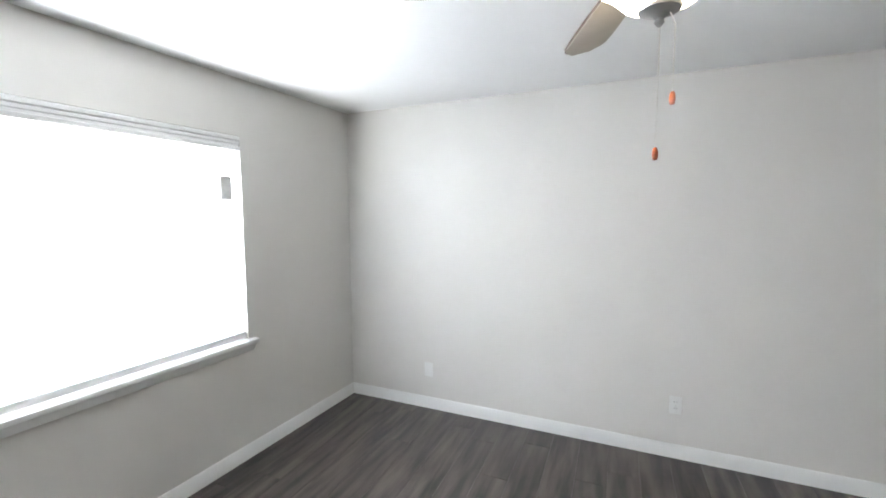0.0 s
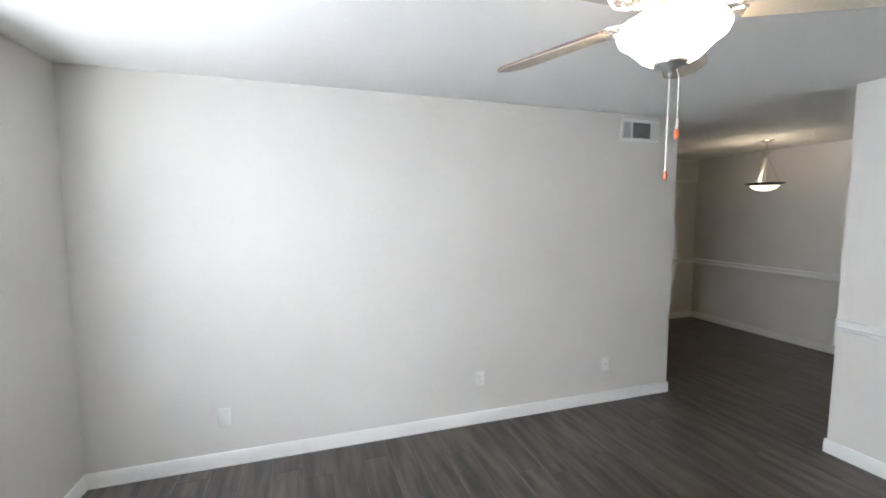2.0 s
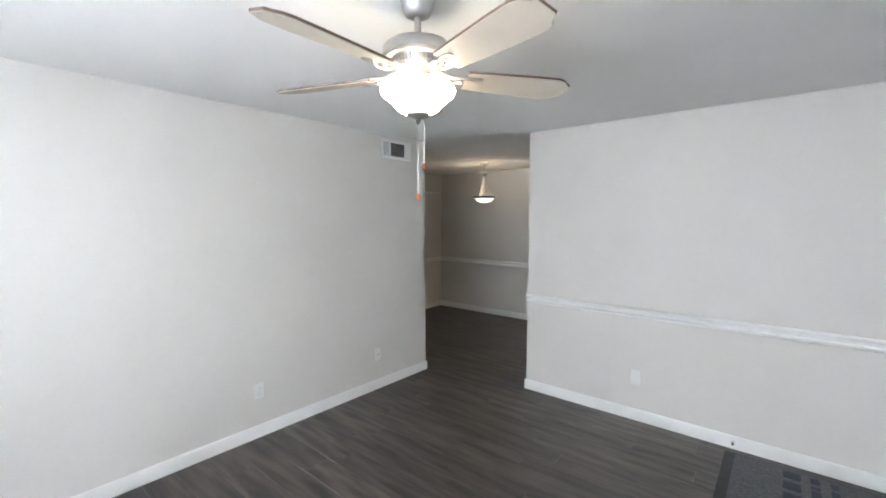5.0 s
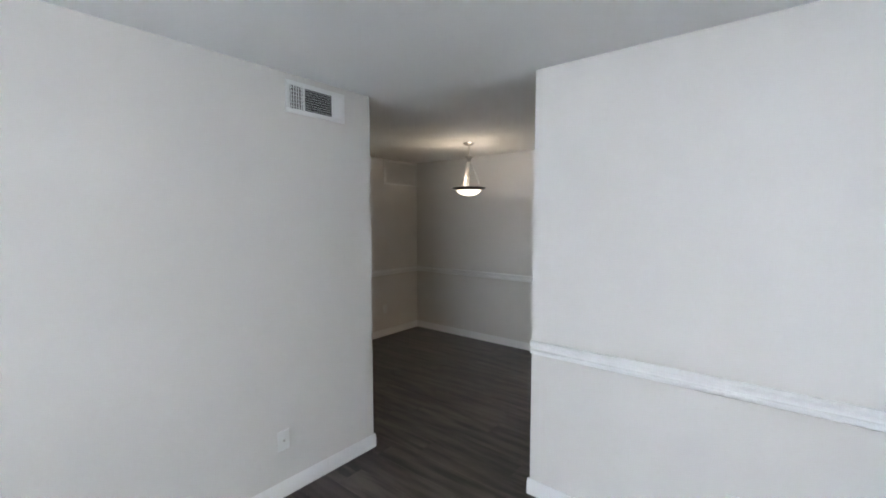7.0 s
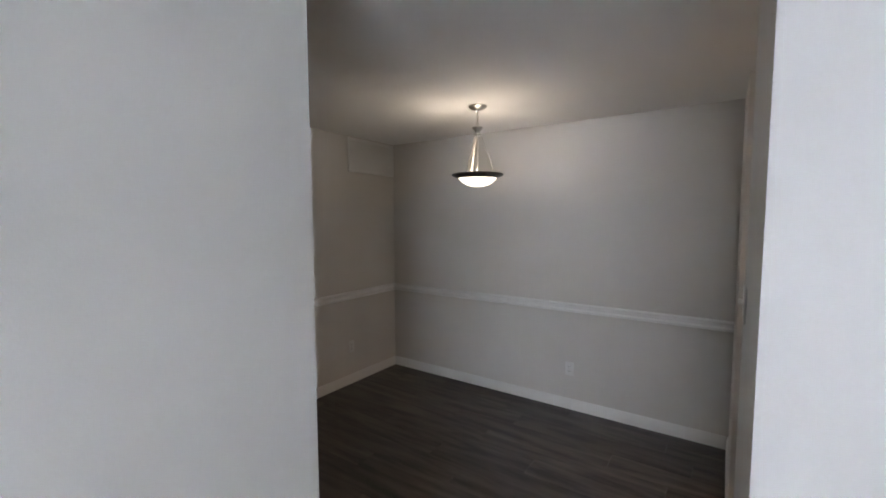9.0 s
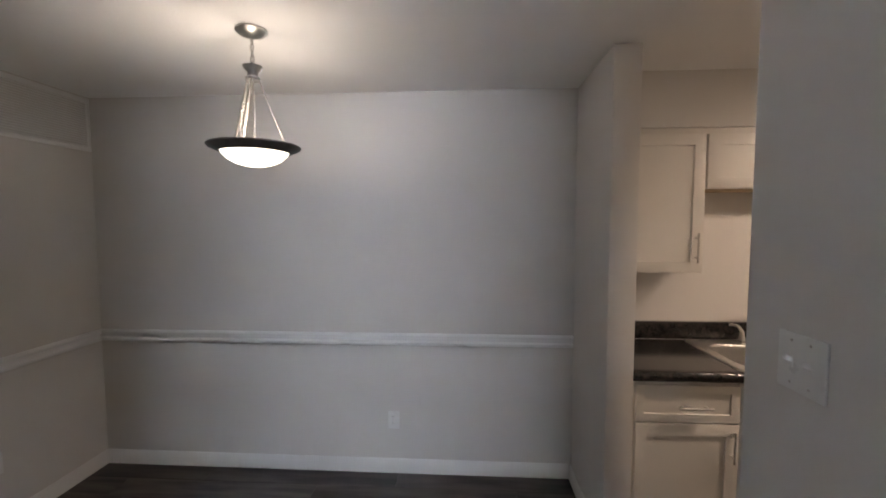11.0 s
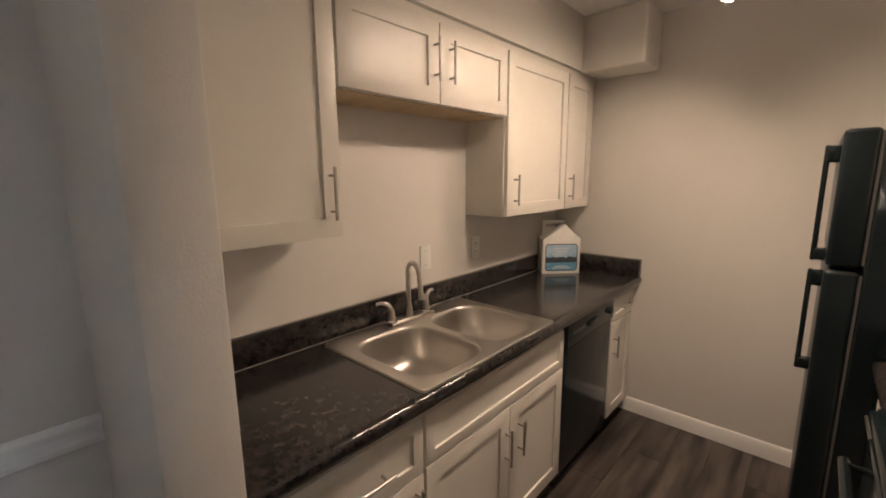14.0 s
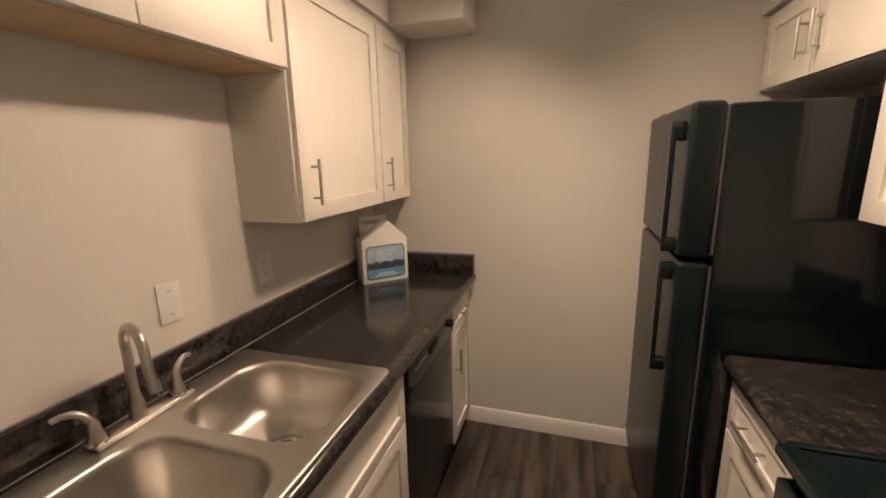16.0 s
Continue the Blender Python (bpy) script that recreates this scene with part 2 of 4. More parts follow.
setting("wall_divider", prism([(XD, YS - T), (XKW, YS - T), (XKW, 1.775), (3.08, 1.775), (3.08, YD_END), (XD, YD_END)], "z", Z0, H), PAINT, "greige painted wall with a white chair rail and a short return")
setting("wall_east", cube((XE, YKS - T, Z0), (XE + T, YDN + T, H)), PAINT, "greige painted wall with a chair rail")
setting("wall_dining_north", joined(cube((3.0, YDN, Z0), (XE, YDN + T, H)), cube((0.9, YDN, Z0), (2.2, YDN + T, H)), cube((2.2, YDN, 2.05), (3.0, YDN + T, H))), PAINT, "greige painted wall beside a white door casing")
# unseen wall at an assumed place, added to shut off the hall
setting("wall_hall_west_unseen", cube((0.78, yn(0.9) + T - 0.01, Z0), (0.9, YDN + T, H)), PAINT)
setting("wall_kitchen_south", cube((XKW, YKS - T, Z0), (XE, YKS, H)), PAINT, "greige painted kitchen end wall")
setting("wall_stub", cube((4.045, 1.775, Z0), (XE, 1.903, H), 0.006), PAINT, "greige painted stub wall between dining area and kitchen")
setting("ceiling", cube((XW - 0.5, YS - T, H), (XE + T, YDN + T, H + 0.1)), CEIL, "white painted ceiling")
# dropped soffits over the wall cabinets
setting("soffit_east", joined(cube((4.405, YKS, 2.124), (XE, 1.775, H)), cube((4.06, YKS, 2.112), (4.405, -0.385, H), 0.012, 3)), PAINT, "greige painted soffit with a boxed duct corner")
setting("soffit_west", cube((XKW, YKS, 2.06), (2.885, 0.55, H)), PAINT, "greige painted soffit over the cabinets")


# ---- trim ----
def run_trim(name, axis, a, b, face, sign, profile, material=TRIM):
    """A moulding along a wall: profile of (out, z) pairs; face is the wall's plane, sign the way out of it."""
    outline = [(face + sign * o, z) for o, z in profile]
    if axis == "y":
        bm = prism(outline, "y", a, b)
    else:
        bm = prism(outline, "x", a, b)
    return setting(name, bm, material)


BASE = [(0, 0), (0.014, 0), (0.014, 0.062), (0.010, 0.074), (0.009, 0.084), (0.004, 0.092), (0, 0.092)]
RAIL = [(0, 0.842), (0.010, 0.842), (0.017, 0.847), (0.018, 0.860), (0.012, 0.867), (0.006, 0.869), (0.006, 0.887), (0.014, 0.889), (0.024, 0.895), (0.026, 0.908), (0.018, 0.917), (0, 0.918)]
north = run_trim("baseboard_north", "x", XW, XN_END + 0.013, 0, -1, BASE)
for v in north.data.vertices:
    v.co.y += yn(v.co.x)
run_trim("baseboard_north_end", "y", 2.989, 3.0 + T, XN_END, 1, BASE)
run_trim("baseboard_west", "y", YS, 3.046, XW, 1, BASE).data.transform(WEST)
run_trim("baseboard_divider", "y", YS, YD_END + 0.013, XD, -1, BASE)
run_trim("baseboard_wing", "x", XD - 0.012, 3.092, YD_END, 1, BASE)
run_trim("baseboard_dining_north", "x", 3.06, XE - 0.014, YDN, -1, BASE)
run_trim("baseboard_dining_east", "y", 1.917, YDN, XE, -1, BASE)
run_trim("baseboard_stub", "x", 4.033, XE, 1.903, 1, BASE)
run_trim("baseboard_kitchen", "x", 3.10, 4.16, YKS, 1, BASE)
# skirts the added, unseen south wall
run_trim("baseboard_south_unseen", "x", XW - 0.26, XD, YS, 1, BASE)
run_trim("chair_rail_divider", "y", YS, YD_END, XD, -1, RAIL)
run_trim("chair_rail_dining_north", "x", 3.06, XE - 0.02, YDN, -1, RAIL)
run_trim("chair_rail_dining_east", "y", 1.903, YDN, XE, -1, RAIL)
# cabinet-to-soffit shadow strip
setting("soffit_trim", cube((4.428, YKS, 2.0925), (4.50, 1.775, 2.124)), CAB)

# ---- door at the end of the dining wall ----
door = tagged(new("door_1"), "white painted flush door in a white casing", kind="structure")
door.matrix_world = pose(2.2, YDN, 0)
part("door_leaf", cube((0.02, 0.03, 0.01), (0.78, 0.07, 2.03), 0.003), TRIM, door)
part("casing", cube((0.79, -0.016, 0), (0.855, 0.0, 2.12), 0.005), TRIM, door)
part("casing", cube((-0.055, -0.016, 0), (0.01, 0.0, 2.12), 0.005), TRIM, door)
part("casing", cube((0.01, -0.016, 2.055), (0.79, 0.0, 2.12), 0.005), TRIM, door)
part("door_handle", lathe([(0, 0), (0.026, 0), (0.028, 0.02), (0.012, 0.03), (0.012, 0.05), (0, 0.05)], 20), NICKEL, door).matrix_basis = pose(0.08, 0.03, 0.95, 90)

# ---- window with blinds ----
win = tagged(new("window_1"), "white window with closed bright blinds and a painted sill", kind="structure")
win.matrix_world = WEST @ pose(XW, WIN_Y0, WIN_Z0)
WW, WH = WIN_Y1 - WIN_Y0, WIN_Z1 - WIN_Z0
for lo, hi in (((-0.12, 0, 0), (-0.09, 0.05, WH)), ((-0.12, WW - 0.05, 0), (-0.09, WW, WH)), ((-0.12, 0.05, 0), (-0.09, WW - 0.05, 0.05)), ((-0.12, 0.05, WH - 0.05), (-0.09, WW - 0.05, WH)), ((-0.12, 0.05, 0.64), (-0.09, WW - 0.05, 0.69))):
    part("window_frame", cube(lo, hi, 0.004), TRIM, win)
for z0, z1 in ((0.05, 0.64), (0.69, WH - 0.05)):
    pane = part("pane", cube((-0.108, 0.05, z0), (-0.104, WW - 0.05, z1)), GLASS, win)
    pane.visible_shadow = False
part("window_sill", cube((-0.115, -0.05, -0.03), (0.045, WW + 0.05, 0.0), 0.006, 3), TRIM, win, "white painted sill board")
part("apron", prism([(0.0, -0.075), (0.014, -0.075), (0.02, -0.06), (0.024, -0.045), (0.03, -0.03), (0.0, -0.03)], "y", -0.03, WW + 0.03), TRIM, win)

blind = thing("window_blind", (XW, WIN_Y0, WIN_Z0), "white horizontal slat blind lowered over the bright window", "blind")
blind.matrix_world = WEST @ pose(XW, WIN_Y0, WIN_Z0)
valance = [(-0.06, -0.092), (0.006, -0.092), (0.009, -0.086), (0.009, -0.070), (-0.001, -0.065), (-0.001, -0.053), (0.005, -0.049), (0.005, -0.036), (0.0, -0.032), (0.010, -0.026), (0.012, -0.010), (0.008, -0.004), (-0.06, -0.004)]
part("headrail", prism([(u, WH + v) for u, v in reversed(valance)], "y", 0.006, WW - 0.006), TRIM, blind, "white moulded headrail valance")
slat = bmesh.new()
rows = []
for k in range(5):
    u = (k / 4 - 0.5) * 0.056
    rows.append([slat.verts.new((u, y, 0.003 * (1 - (2 * k / 4 - 1) ** 2))) for y in (0.01, WW - 0.01)])
for a, b in zip(rows, rows[1:]):
    slat.faces.new((a[0], a[1], b[1], b[0]))
bmesh.ops.solidify(slat, geom=slat.faces[:], thickness=0.0022)
slat_mesh = mesh_of("slat", slat, BLIND)
for k in range(26):
    s = new("slat", slat_mesh)
    s.parent = blind
    s.matrix_basis = pose(-0.034, 0, 0.06 + k * 0.0443, 0, -76, 0)
part("bottom_rail", cube((-0.05, 0.012, 0.012), (0.002, WW - 0.012, 0.052), 0.008, 3), TRIM, blind)
for y in (0.25, 0.8, 1.3, 1.75, 2.0, 2.33):
    part("ladder_cord", tube([(0.004, y, 0.03), (0.004, y, WH - 0.09)], 0.0012, 6), TRIM, blind)
    part("cord_button", lathe([(0, 0.0), (0.008, 0.0), (0.009, 0.006), (0, 0.009)], 12, (-0.024, y, 0.052)), PLATE, blind)
part("cord_weight", cube((0.008, 2.345, 0.885), (0.036, 2.425, 1.03), 0.012, 3), GREY_PLASTIC, blind, "grey plastic tassel block on the pull cord")
part("pull_cord", tube([(0.018, 2.395, 0.99), (0.012, 2.395, WH - 0.06)], 0.0014, 6), TRIM, blind)

# ---- wall plates ----
# A plate is drawn facing -y, then turned to its wall.
def wall_plate(name, at, turn, kind, label, category, group="wall plates"):
    t = thing(name, at, label, category, group, turn)
    w = 0.116 if kind == "switch2" else 0.072
    part("plate", cube((-w / 2, -0.007, -0.058), (w / 2, 0.0, 0.058), 0.004, 2), PLATE, t)
    if kind == "duplex":
        for z in (0.021, -0.021):
            s = part("socket", cube((-0.017, -0.009, z - 0.014), (0.017, -0.0065, z + 0.014), 0.002), PLATE, t)
            for x in (-0.007, 0.007):
                part("slot", cube((x - 0.0012, -0.0096, z - 0.003), (x + 0.0012, -0.0088, z + 0.006)), SLOT, s)
        part("screw", lathe([(0, 0.0), (0.003, 0.0), (0.002, 0.0015), (0, 0.002)], 10), NICKEL, t).matrix_basis = pose(0, -0.007, 0, 90)
    elif kind == "jack":
        part("jack", lathe([(0.007, 0.0), (0.007, 0.004), (0.004, 0.004), (0.004, 0.010), (0, 0.010)], 12), NICKEL, t).matrix_basis = pose(0, -0.007, 0, 90)
    elif kind == "switch2":
        for x in (-0.023, 0.023):
            part("toggle", joined(cube((x - 0.006, -0.0085, -0.012), (x + 0.006, -0.0065, 0.012), 0.001), moved(cube((-0.0045, -0.016, -0.005), (0.0045, -0.0, 0.005), 0.002), pose(x, -0.006, 0.002, -25))), PLATE, t)
            for z in (0.042, -0.042):
                part("screw", lathe([(0, 0.0), (0.003, 0.0), (0.002, 0.0015), (0, 0.002)], 10), NICKEL, t).matrix_basis = pose(x, -0.007, z, 90)
    elif kind == "gfci":
        for z in (0.034, -0.034):
            part("screw", cube((-0.007, -0.0078, z - 0.002), (0.007, -0.0066, z + 0.002), 0.0005), NICKEL, t)
    return t


wall_plate("wall_plate", (-1.566, yn(-1.566), 0.322), SKEW, "blank", "white blank wall plate above the baseboard", "wall plate")
wall_plate("wall_outlet", (0.19, yn(0.19), 0.352), SKEW, "duplex", "white duplex outlet on the greige wall", "outlet")
wall_plate("wall_plate", (1.345, yn(1.345), 0.335), SKEW, "jack", "white coaxial wall plate near the wall's end", "wall plate")
wall_plate("wall_plate", (XD, 0.93, 0.352), -90, "blank", "white blank wall plate below the chair rail", "wall plate")
wall_plate("wall_outlet", (4.005, YDN, 0.37), 0, "duplex", "white duplex outlet below the dining chair rail", "outlet")
wall_plate("wall_outlet", (XE, 3.03, 0.35), -90, "duplex", "white duplex outlet below the dining chair rail", "outlet")
wall_plate("light_switch", (2.914, YD_END, 1.346), 180, "switch2", "white double toggle switch plate on the wall end", "light switch")
wall_plate("wall_outlet", (XE, 0.664, 1.15), -90, "gfci", "white blank plate above the kitchen backsplash", "outlet")
wall_plate("wall_outlet", (XE, 0.278, 1.15), -90, "duplex", "white duplex outlet under the wall cabinet", "outlet")


# ---- registers ----
def register(at, w, h, label):
    """A wall register facing -y, with a cross-hatched, a louvred and a ribbed field."""
    t = thing("air_register", at, label, "air vent", "wall registers")
    f = 0.026
    # no duct is cut: a near-black plate paints the shade between the louvres
    part("backing", cube((-w / 2 + 0.015, -0.004, -h / 2 + 0.015), (w / 2 - 0.015, -0.001, h / 2 - 0.015)), DUCT_SHADE, t, "flat dark plate standing for the shade behind the louvres")
    x1, x2 = -w / 2 + f + 0.2 * w, w / 2 - f - 0.17 * w
    part("frame", joined(cube((-w / 2, -0.012, h / 2 - f), (w / 2, 0, h / 2), 0.003), cube((-w / 2, -0.012, -h / 2), (w / 2, 0, -h / 2 + f), 0.003), cube((-w / 2, -0.012, -h / 2 + f), (-w / 2 + f, 0, h / 2 - f), 0.003), cube((w / 2 - f, -0.012, -h / 2 + f), (w / 2, 0, h / 2 - f), 0.003), cube((x1, -0.012, -h / 2 + f), (x1 + 0.014, -0.004, h / 2 - f), 0.002), cube((x2, -0.012, -h / 2 + f), (x2 + 0.014, -0.004, h / 2 - f), 0.002)), TRIM, t)
    n = 9
    for k in range(n):
        z = -h / 2 + f + (k + 0.5) * (h - 2 * f) / n
        part("louvre", moved(cube((x1 + 0.014, -0.0045, -0.0008), (x2, 0.0045, 0.0008)), pose(0, -0.0085, z, 18)), TRIM, t)
    for k in range(5):
        x = -w / 2 + f + (k + 0.5) * (x1 + w / 2 - f) / 5
        part("bar", cube((x - 0.0016, -0.010, -h / 2 + f), (x + 0.0016, -0.005, h / 2 - f)), TRIM, t)
    for k in range(6):
        z = -h / 2 + f + (k + 0.5) * (h - 2 * f) / 6
        part("bar", cube((-w / 2 + f, -0.0082, z - 0.0018), (x1, -0.0052, z + 0.0018)), TRIM, t)
    for k in range(6):
        x = x2 + 0.014 + (k + 0.5) * (w / 2 - f - x2 - 0.014) / 6
        part("rib", cube((x - 0.0038, -0.011, -h / 2 + f), (x + 0.0028, -0.005, h / 2 - f)), TRIM, t)
    part("lever", cube((w / 2 - 0.026, -0.020, -0.006), (w / 2 - 0.006, -0.011, 0.0), 0.002), TRIM, t)


register((1.612, yn(1.612), 2.294), 0.40, 0.178, "white metal air register high on the living room wall")
register((3.388, YDN, 2.31), 0.33, 0.178, "white metal air register high on the dining wall")
grille = thing("return_grille", (4.33, YDN, 2.243), "white painted return air grille in the dining corner", "air vent")
part("frame", joined(cube((-0.325, -0.014, 0.14), (0.325, 0, 0.166), 0.004), cube((-0.325, -0.014, -0.166), (0.325, 0, -0.14), 0.004), cube((-0.325, -0.014, -0.14), (-0.3, 0, 0.14), 0.004), cube((0.3, -0.014, -0.14), (0.325, 0, 0.14), 0.004)), TRIM, grille)
part("backing", cube((-0.3, -0.004, -0.14), (0.3, -0.001, 0.14)), PAINT, grille)
for k in range(20):
    part("louvre", moved(cube((-0.3, -0.0072, -0.0008), (0.3, 0.0072, 0.0008)), pose(0, -0.0085, -0.133 + k * 0.014, 50)), TRIM, grille)

thermo = thing("thermostat", (3.311, YDN, 1.484), "white plastic thermostat with a small grey display", "thermostat")
part("case", cube((-0.078, -0.028, -0.046), (0.078, 0, 0.046), 0.008, 3), PLATE, thermo)
part("display", cube((-0.06, -0.0295, 0.0), (-0.012, -0.0275, 0.026), 0.001), GASKET, thermo, "grey display")
for k in range(3):
    part("button", cube((0.012 + 0.02 * k, -0.031, -0.006), (0.026 + 0.02 * k, -0.0275, 0.004), 0.001), PLATE, thermo)
part("switch", cube((-0.055, -0.031, -0.026), (-0.015, -0.0275, -0.018), 0.001), SLOT, thermo)

stop = thing("door_stop", (XD - 0.013, 0.266, 0.045), "small metal door stop screwed into the baseboard", "door stop")
part("base", lathe([(0, 0), (0.012, 0), (0.011, 0.004), (0.006, 0.008), (0, 0.008)], 14), NICKEL, stop).matrix_basis = pose(0, 0, 0, 0, -90)
part("tip", lathe([(0.005, 0.006), (0.005, 0.02), (0.008, 0.022), (0.008, 0.03), (0, 0.032)], 14), SLOT, stop).matrix_basis = pose(0, 0, 0, 0, -90)

# ---- entry mat ----
entry = thing("floor_mat", (1.62, -0.5, 0.0), "grey rubber floor mat with dark border and worn lettering", "mat")
part("border", cube((-0.56, -0.85, 0.001), (0.56, 0.805, 0.007), 0.003), MAT_EDGE, entry, "dark rubber border")
part("field", cube((-0.555, -0.80, 0.004), (0.545, 0.745, 0.010), 0.003), MATG, entry, "grey ribbed rubber field")
# worn lettering, left as plain bars: one tall heavy row and two finer ones
for y, lens, wide in ((0.445, (0.13, 0.14, 0.13, 0.15, 0.13), 0.085), (0.335, (0.10, 0.05, 0.16), 0.045), (0.245, (0.09, 0.12), 0.04)):
    x = 0.515
    for n in lens:
        part("letter_bar", cube((x - n * 0.72, y - wide / 2, 0.0095), (x, y + wide / 2, 0.0112), 0.0008), MAT_INK, entry)
        x -= n

# ---- ceiling fan ----
fan = thing("ceiling_fan", (*FAN, H), "pewter ceiling fan with five blades and lit bell glass", "ceiling fan")
part("canopy", lathe([(0, 0), (0.060, 0), (0.062, -0.008), (0.060, -0.018), (0.053, -0.042), (0.044, -0.058), (0.028, -0.066), (0, -0.066)], 32), FANM, fan)
part("downrod", tube([(0, 0, -0.06), (0, 0, -0.14)], 0.012, 16), FANM, fan)
part("motor_housing", lathe([(0, -0.128), (0.024, -0.131), (0.030, -0.143), (0.072, -0.150), (0.112, -0.161), (0.127, -0.180), (0.129, -0.206), (0.121, -0.215), (0.098, -0.218), (0.090, -0.242), (0, -0.244)], 44), FANM, fan)
for k in range(40):
    a = 2 * math.pi * k / 40
    part("cooling_fin", moved(cube((0.089, -0.0025, -0.239), (0.100, 0.0025, -0.217)), Matrix.Rotation(a, 4, "Z")), FANM, fan)
part("switch_cup", lathe([(0, -0.242), (0.044, -0.242), (0.046, -0.264), (0.050, -0.282), (0.062, -0.289), (0, -0.291)], 32), FANM, fan)
iron = joined(*[tube([(0.070, 0, -0.236), (0.100, 0.010 * q, -0.250), (0.130, 0.028 * q, -0.262), (0.165, 0.036 * q, -0.262), (0.195, 0.022 * q, -0.260), (0.215, 0.006 * q, -0.258)], [0.010, 0.008, 0.007, 0.0065, 0.006, 0.006], 10) for q in (1, -1)], *[tube([(0.165, 0.036 * q, -0.262), (0.150, 0.018 * q, -0.264), (0.168, 0.008 * q, -0.264), (0.182, 0.014 * q, -0.263)], 0.0042, 8) for q in (1, -1)], cube((0.180, -0.036, -0.262), (0.240, 0.036, -0.257), 0.002))
iron_mesh = mesh_of("blade_iron", iron, FANM)
outline = [(0.18, -0.052), (0.30, -0.060), (0.46, -0.068), (0.545, -0.069), (0.572, -0.060), (0.590, -0.042), (0.606, -0.034), (0.606, 0.034), (0.590, 0.042), (0.572, 0.060), (0.545, 0.069), (0.46, 0.068), (0.30, 0.060), (0.18, 0.052)]
blade_mesh = mesh_of("blade", prism(outline, "z", -0.0045, -0.0022), BLADE)
edge_mesh = mesh_of("blade_top", prism([(0.393 + 1.008 * (u - 0.393), 1.03 * v) for u, v in outline], "z", -0.0020, 0.0055), BLADE_EDGE)
for a in (110, 182, 254, 326, 38):
    b = new("blade", blade_mesh)
    b.parent = fan
    b.matrix_basis = pose(0, 0, -0.268, 0, 0, a) @ pose(0, 0, 0, -13, 0, 0)
    e = new("blade_top", edge_mesh)
    e.parent = b
    tagged(e, "dark-stained upper blade face and edge")
    i = new("blade_iron", iron_mesh)
    i.parent = fan
    i.matrix_basis = pose(0, 0, -0.009, 0, 0, a)
part("light_globe", lathe([(0.058, -0.288), (0.100, -0.292), (0.128, -0.305), (0.137, -0.322), (0.131, -0.338), (0.110, -0.353), (0.090, -0.372), (0.073, -0.390), (0.050, -0.402), (0.0, -0.406)], 44), GLOBE, fan, "lit frosted bell glass")
part("finial", lathe([(0, -0.401), (0.044, -0.401), (0.041, -0.409), (0.016, -0.418), (0.008, -0.426), (0.010, -0.432), (0.004, -0.440), (0, -0.442)], 24), FANM, fan)
for x, y, z in ((0.002, 0.003, -0.703), (0.030, -0.003, -0.59)):
    c = part("pull_chain", tube([(x * 0.6, y, -0.41), (x, y, -0.44), (x, y, z + 0.012)], 0.0013, 6), CORD, fan)
    part("fob", lathe([(0, 0.014), (0.0035, 0.0135), (0.006, 0.006), (0.0065, -0.004), (0.0045, -0.013), (0, -0.014)], 14, (x, y, z)), FOB, c, "cherry-stained wooden fob")

# ---- dining pendant ----
pen = thing("pendant_light", (*PEND, H), "brushed nickel bowl pendant light, lit", "pendant lamp")
part("canopy", lathe([(0, 0), (0.062, 0), (0.064, -0.008), (0.050, -0.020), (0.022, -0.030), (0.010, -0.034), (0, -0.034)], 30), NICKEL, pen)
link = []
for k in range(4):
    loop = [(0.008 * math.cos(a), 0, 0.015 * math.sin(a)) for a in [2 * math.pi * i / 12 for i in range(13)]]
    link.append(moved(tube(loop, 0.0018, 6), pose(0, 0, -0.046 - 0.0245 * k, 0, 0, 90 * (k % 2))))
for l in link:
    part("chain_link", l, NICKEL, pen)
part("cord", tube([(0.003, 0.002, -0.03), (0.004, 0.003, -0.15)], 0.0022, 6), CORD, pen)
part("collar", lathe([(0, -0.132), (0.012, -0.136), (0.040, -0.148), (0.036, -0.158), (0.022, -0.172), (0.020, -0.188), (0.030, -0.196), (0.028, -0.206), (0, -0.208)], 28), NICKEL, pen)
for k in range(3):
    a = radians(-63 + 120 * k)
    d = Vector((math.cos(a), math.sin(a), 0))
    s = Vector((-d.y, d.x, 0))
    p0, p1 = 0.022 * d + Vector((0, 0, -0.195)), 0.130 * d + Vector((0, 0, -0.487))
    ax = (p1 - p0).normalized()
    nrm = ax.cross(s)
    m = Matrix((s, nrm, ax)).transposed().to_4x4()
    m.translation = p0
    arm = part("arm", moved(joined(cube((-0.013, -0.002, 0), (-0.005, 0.002, (p1 - p0).length), 0.001), cube((0.005, -0.002, 0), (0.013, 0.002, (p1 - p0).length), 0.001)), m), NICKEL_SOFT, pen)
    for f in (0.42, 0.47, 0.52):
        part("band", moved(cube((-0.015, -0.004, f * 0.31), (0.015, 0.004, f * 0.31 + 0.005), 0.001), m), NICKEL, arm)
part("centre_rod", tube([(0, 0, -0.205), (0, 0, -0.48)], 0.0045, 10), NICKEL_SOFT, pen)
part("rim", lathe([(0.133, -0.487), (0.160, -0.479), (0.182, -0.474), (0.186, -0.479), (0.181, -0.487), (0.152, -0.500), (0.140, -0.506), (0.133, -0.500), (0.133, -0.487)], 48), BRONZE, pen, "dark metal rim")
part("bowl", lathe([(0.138, -0.494), (0.130, -0.512), (0.108, -0.534), (0.077, -0.551), (0.040, -0.561), (0, -0.564)], 44), BOWL, pen, "lit frosted glass bowl")

# ---- kitchen, cabinets ----
HANDLE_OUT = 0.03


